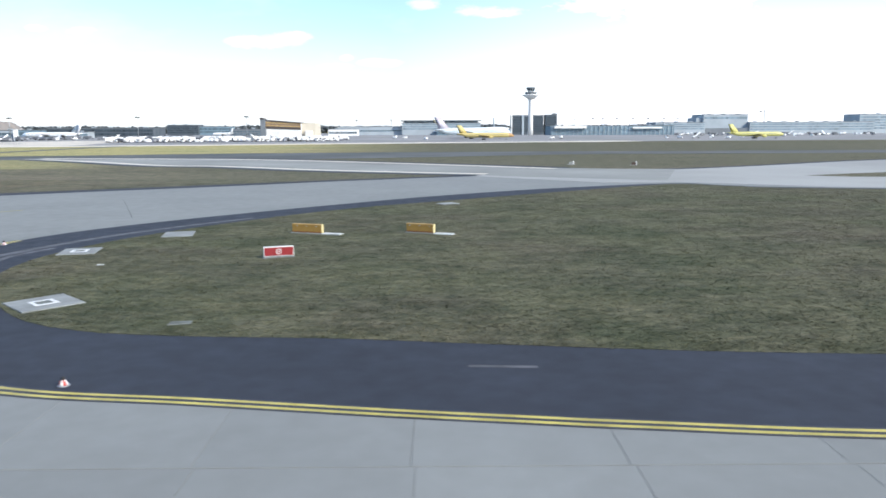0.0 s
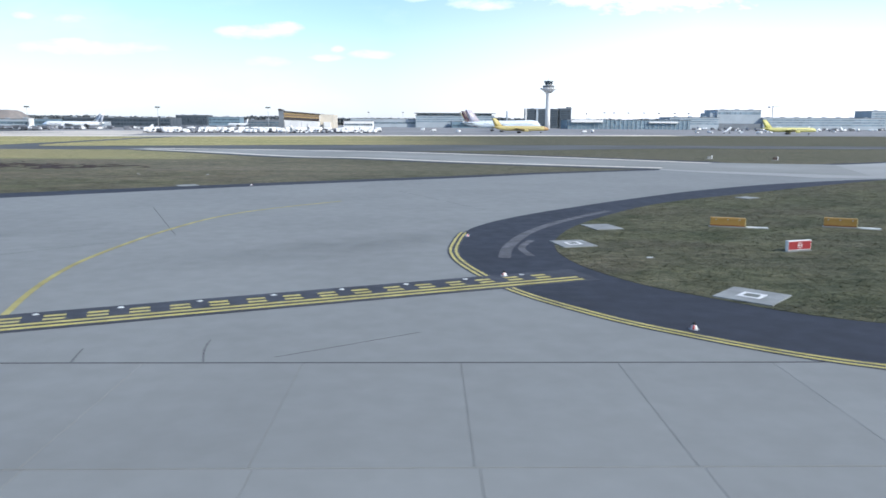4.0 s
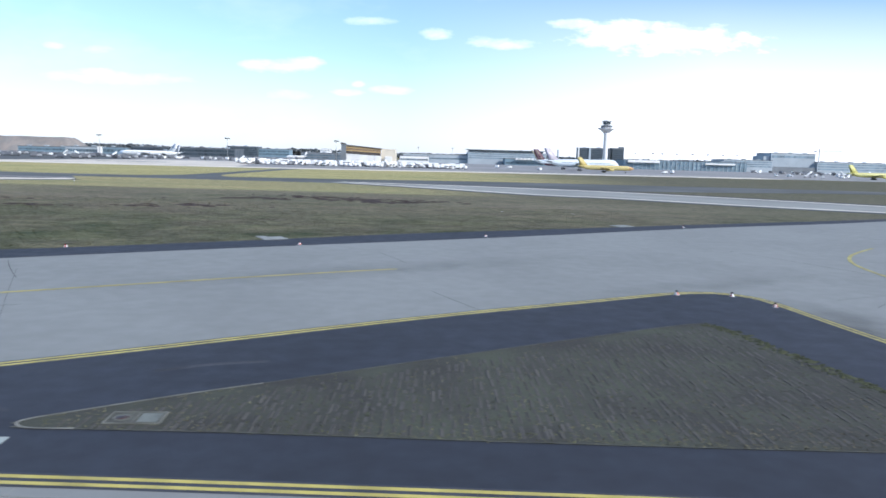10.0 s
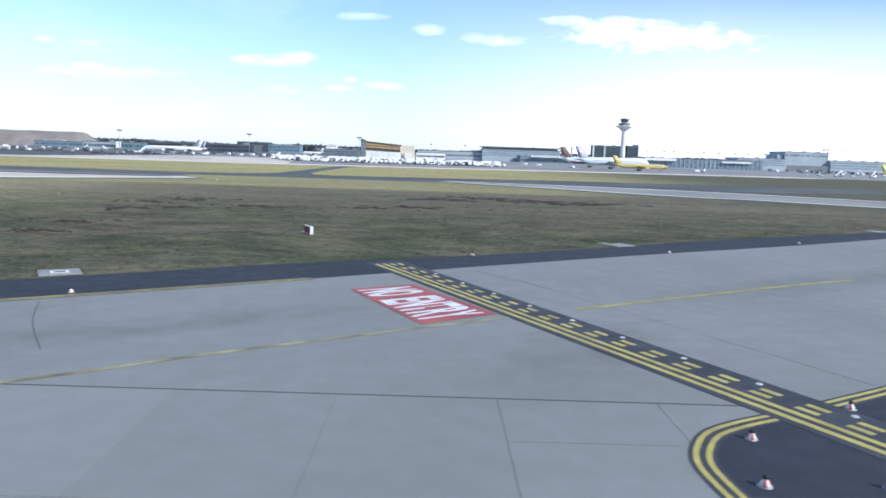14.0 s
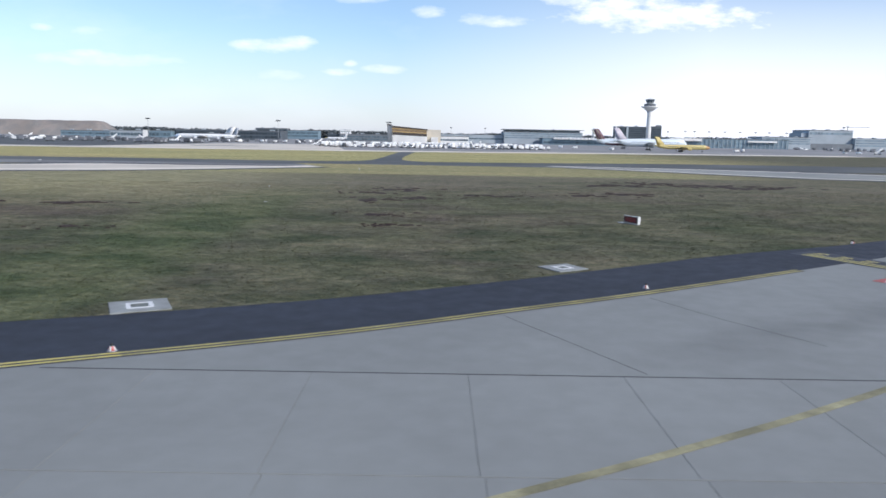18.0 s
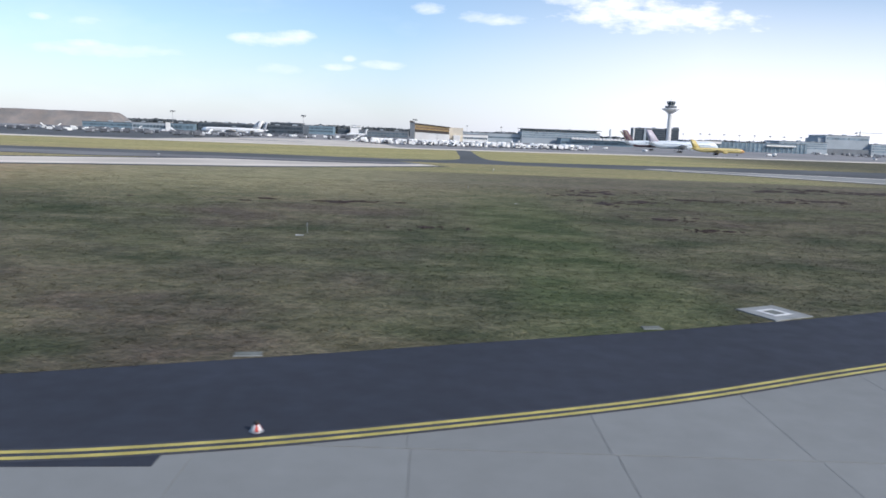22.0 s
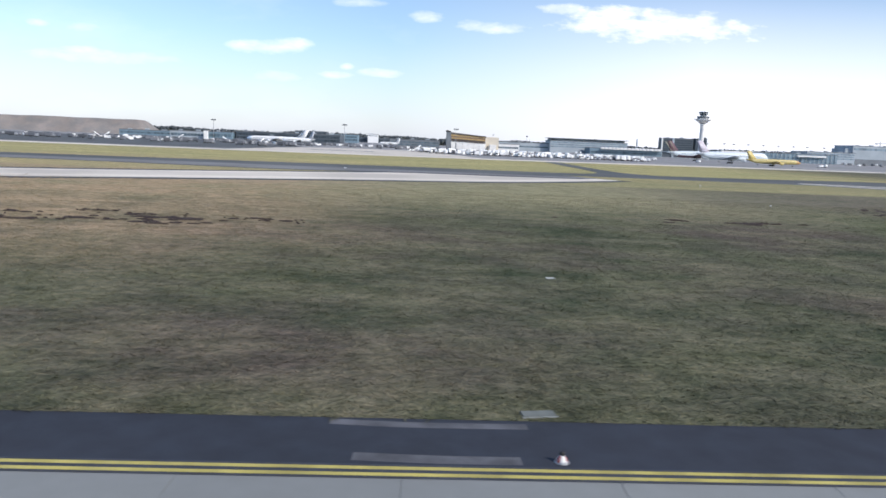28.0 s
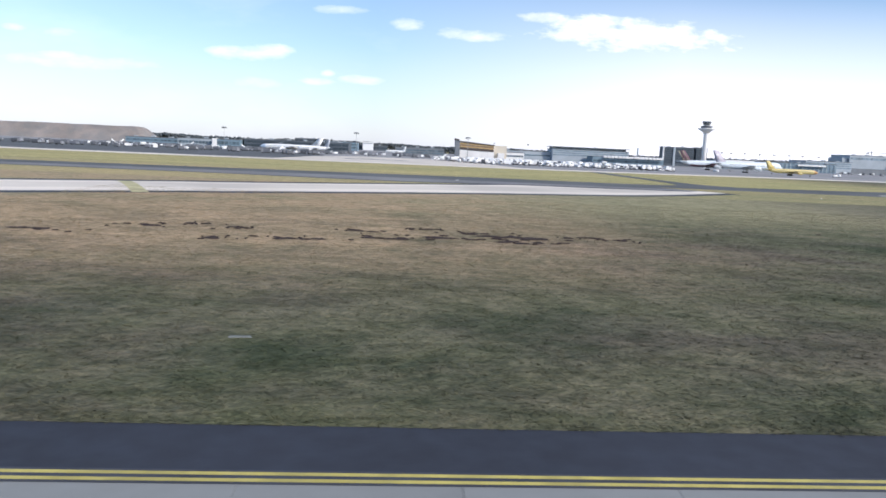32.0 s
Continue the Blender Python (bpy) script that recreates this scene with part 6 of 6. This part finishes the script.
def high_truck():
    ob = thing("catering_truck", pose(0, 0, 0), "white high-sided service truck parked in a row", "truck", "vehicles parked on the apron")
    part("box_body", loft([[(x, y, z) for y, z in ((-1.2, 1.2), (1.2, 1.2), (1.25, 3.2), (1.0, top), (-1.0, top), (-1.25, 3.2))] for x, top in ((-3.2, 3.55), (-2.9, 3.8), (1.2, 3.8), (1.4, 3.6))]), CAR_WHITE, ob)
    part("cab", loft([[(1.5, y, 0.6), (3.1, y, 0.6), (3.1, y, 1.5), (2.6, y, 2.5), (1.5, y, 2.5)] for y in (-1.1, 1.1)]), CAR_WHITE, ob)
    part("windscreen", loft([[(2.62, y, 2.42), (3.08, y, 1.55), (3.13, y, 1.57), (2.67, y, 2.46)] for y in (-0.95, 0.95)]), BLACK, ob)
    part("chassis", box_bm(-3.2, 3.0, -0.6, 0.6, 0.5, 1.15), CAR_DARK, ob)
    for x in (-2.1, 2.2):
        for y in (-0.95, 0.95):
            wheel = part("wheel", turned([(0.42, -0.15), (0.46, 0), (0.42, 0.15)], 10), BLACK, ob)
            wheel.matrix_basis = Matrix.Translation((x, y, 0.46)) @ pose(0, 0, 0, 90)
    return ob


kinds = (van(), container(), loader(), truck(), high_truck())
used = [False] * 5
rng = random.Random(5)


def park(k, x, y, turn):
    m = pose(x, y, Z_APRON, 0, 0, turn)
    if used[k]:
        copy_thing(kinds[k], m)
    else:
        kinds[k].matrix_world, used[k] = m, True


for row in range(5):
    for i in range(50):
        if rng.random() < 0.12:
            continue
        x = -230 - row * 6 + i * (3.3 + row * 0.12) + rng.uniform(-0.8, 0.8)
        park(rng.choices((0, 1, 2, 3, 4), (2.5, 4, 0.25, 1.4, 5))[0], x, 530 + row * 20 + (x + 262) * 0.16 + rng.uniform(-3, 3), rng.choice((90, 80, 100, 270, 270, 255, 0, 200)))
for x, y, k in ((218, 660, 0), (228, 655, 0), (239, 645, 2), (250, 640, 0), (262, 632, 0), (300, 690, 0), (275, 700, 1), (-428, 700, 2), (-396, 700, 2), (-380, 690, 0), (-370, 715, 1), (-405, 712, 0), (-452, 720, 0), (-350, 700, 0), (-470, 730, 1),
                (-330, 760, 1), (-318, 765, 0), (-308, 770, 1), (-500, 760, 0), (-520, 765, 1), (-545, 770, 0), (110, 640, 0), (120, 650, 1), (-20, 700, 0), (-30, 720, 1), (0, 640, 0), (330, 760, 0), (345, 765, 2), (360, 770, 0), (380, 772, 1), (395, 780, 0), (420, 790, 0)):
    park(k, x, y, (x * 7 + y * 3) % 360)

for i in range(130):
    park(rng.choices((0, 1, 2, 3), (1.2, 1.2, 0.15, 6))[0], rng.uniform(-600, -225), rng.uniform(690, 880), rng.choice((0, 90, 180, 30, 200)))
for i in range(70):
    park(rng.choices((0, 1, 2, 3, 4), (0.4, 0.6, 0.1, 6, 0.3))[0], rng.uniform(-640, -350), rng.uniform(560, 720), rng.choice((0, 90, 180, 30, 200)))
for i in range(90):
    park(rng.choices((0, 1, 2, 3), (3, 2, 0.1, 5))[0], rng.uniform(330, 640), rng.uniform(860, 1090), rng.choice((0, 90, 180, 30, 200)))

# asphalt link between runway and apron, and sparse far markers
structure("link_road", sheet(curve([(-196, 238), (-182, 254), (-178.5, 290), (-177, 345), (-175, 412)], 5) + curve([(-167, 412), (-169, 345), (-170, 290), (-167.5, 262), (-158, 248)], 5), 0.03, 0.3), ASPHALT_OLD, "dark asphalt link between runway and apron", "road")

# ---- woods along the horizon ----
def woods():
    base = bmesh.new()
    bmesh.ops.create_icosphere(base, subdivisions=1, radius=1)
    shape = np.array([v.co for v in base.verts])
    tris = np.array([[v.index for v in f.verts] for f in base.faces])
    base.free()
    rng = np.random.default_rng(3)
    n = 11000
    x = rng.uniform(-2500, 2900, n)
    y = 1960 + rng.uniform(0, 140, n)
    size = rng.uniform(2.5, 6.5, n)
    top = 17.6 + 1.6 * np.sin(x * 0.011) + 0.9 * np.sin(x * 0.041 + 1) + rng.normal(0, 0.8, n)
    z = np.where(rng.uniform(0, 1, n) < 0.5, top - size * 0.6, rng.uniform(0.1, 0.8, n) * top)
    jitter = rng.uniform(0.7, 1.3, (n, len(shape), 1))
    co = shape[None] * jitter * size[:, None, None] * np.array([1, 0.8, 1.0]) + np.stack([x, y, z], 1)[:, None]
    faces = (tris[None] + (np.arange(n) * len(shape))[:, None, None]).reshape(-1, 3)
    me = bpy.data.meshes.new("woods")
    me.vertices.add(n * len(shape)), me.loops.add(faces.size), me.polygons.add(len(faces))
    me.vertices.foreach_set("co", co.ravel())
    me.loops.foreach_set("vertex_index", faces.ravel().astype(np.int32))
    me.polygons.foreach_set("loop_start", np.arange(0, faces.size, 3, dtype=np.int32))
    me.update(calc_edges=True)
    me.materials.append(WOODS)
    tagged(new("woods", me), "dark bare woods along the horizon", "woods", kind="stuff")


woods()
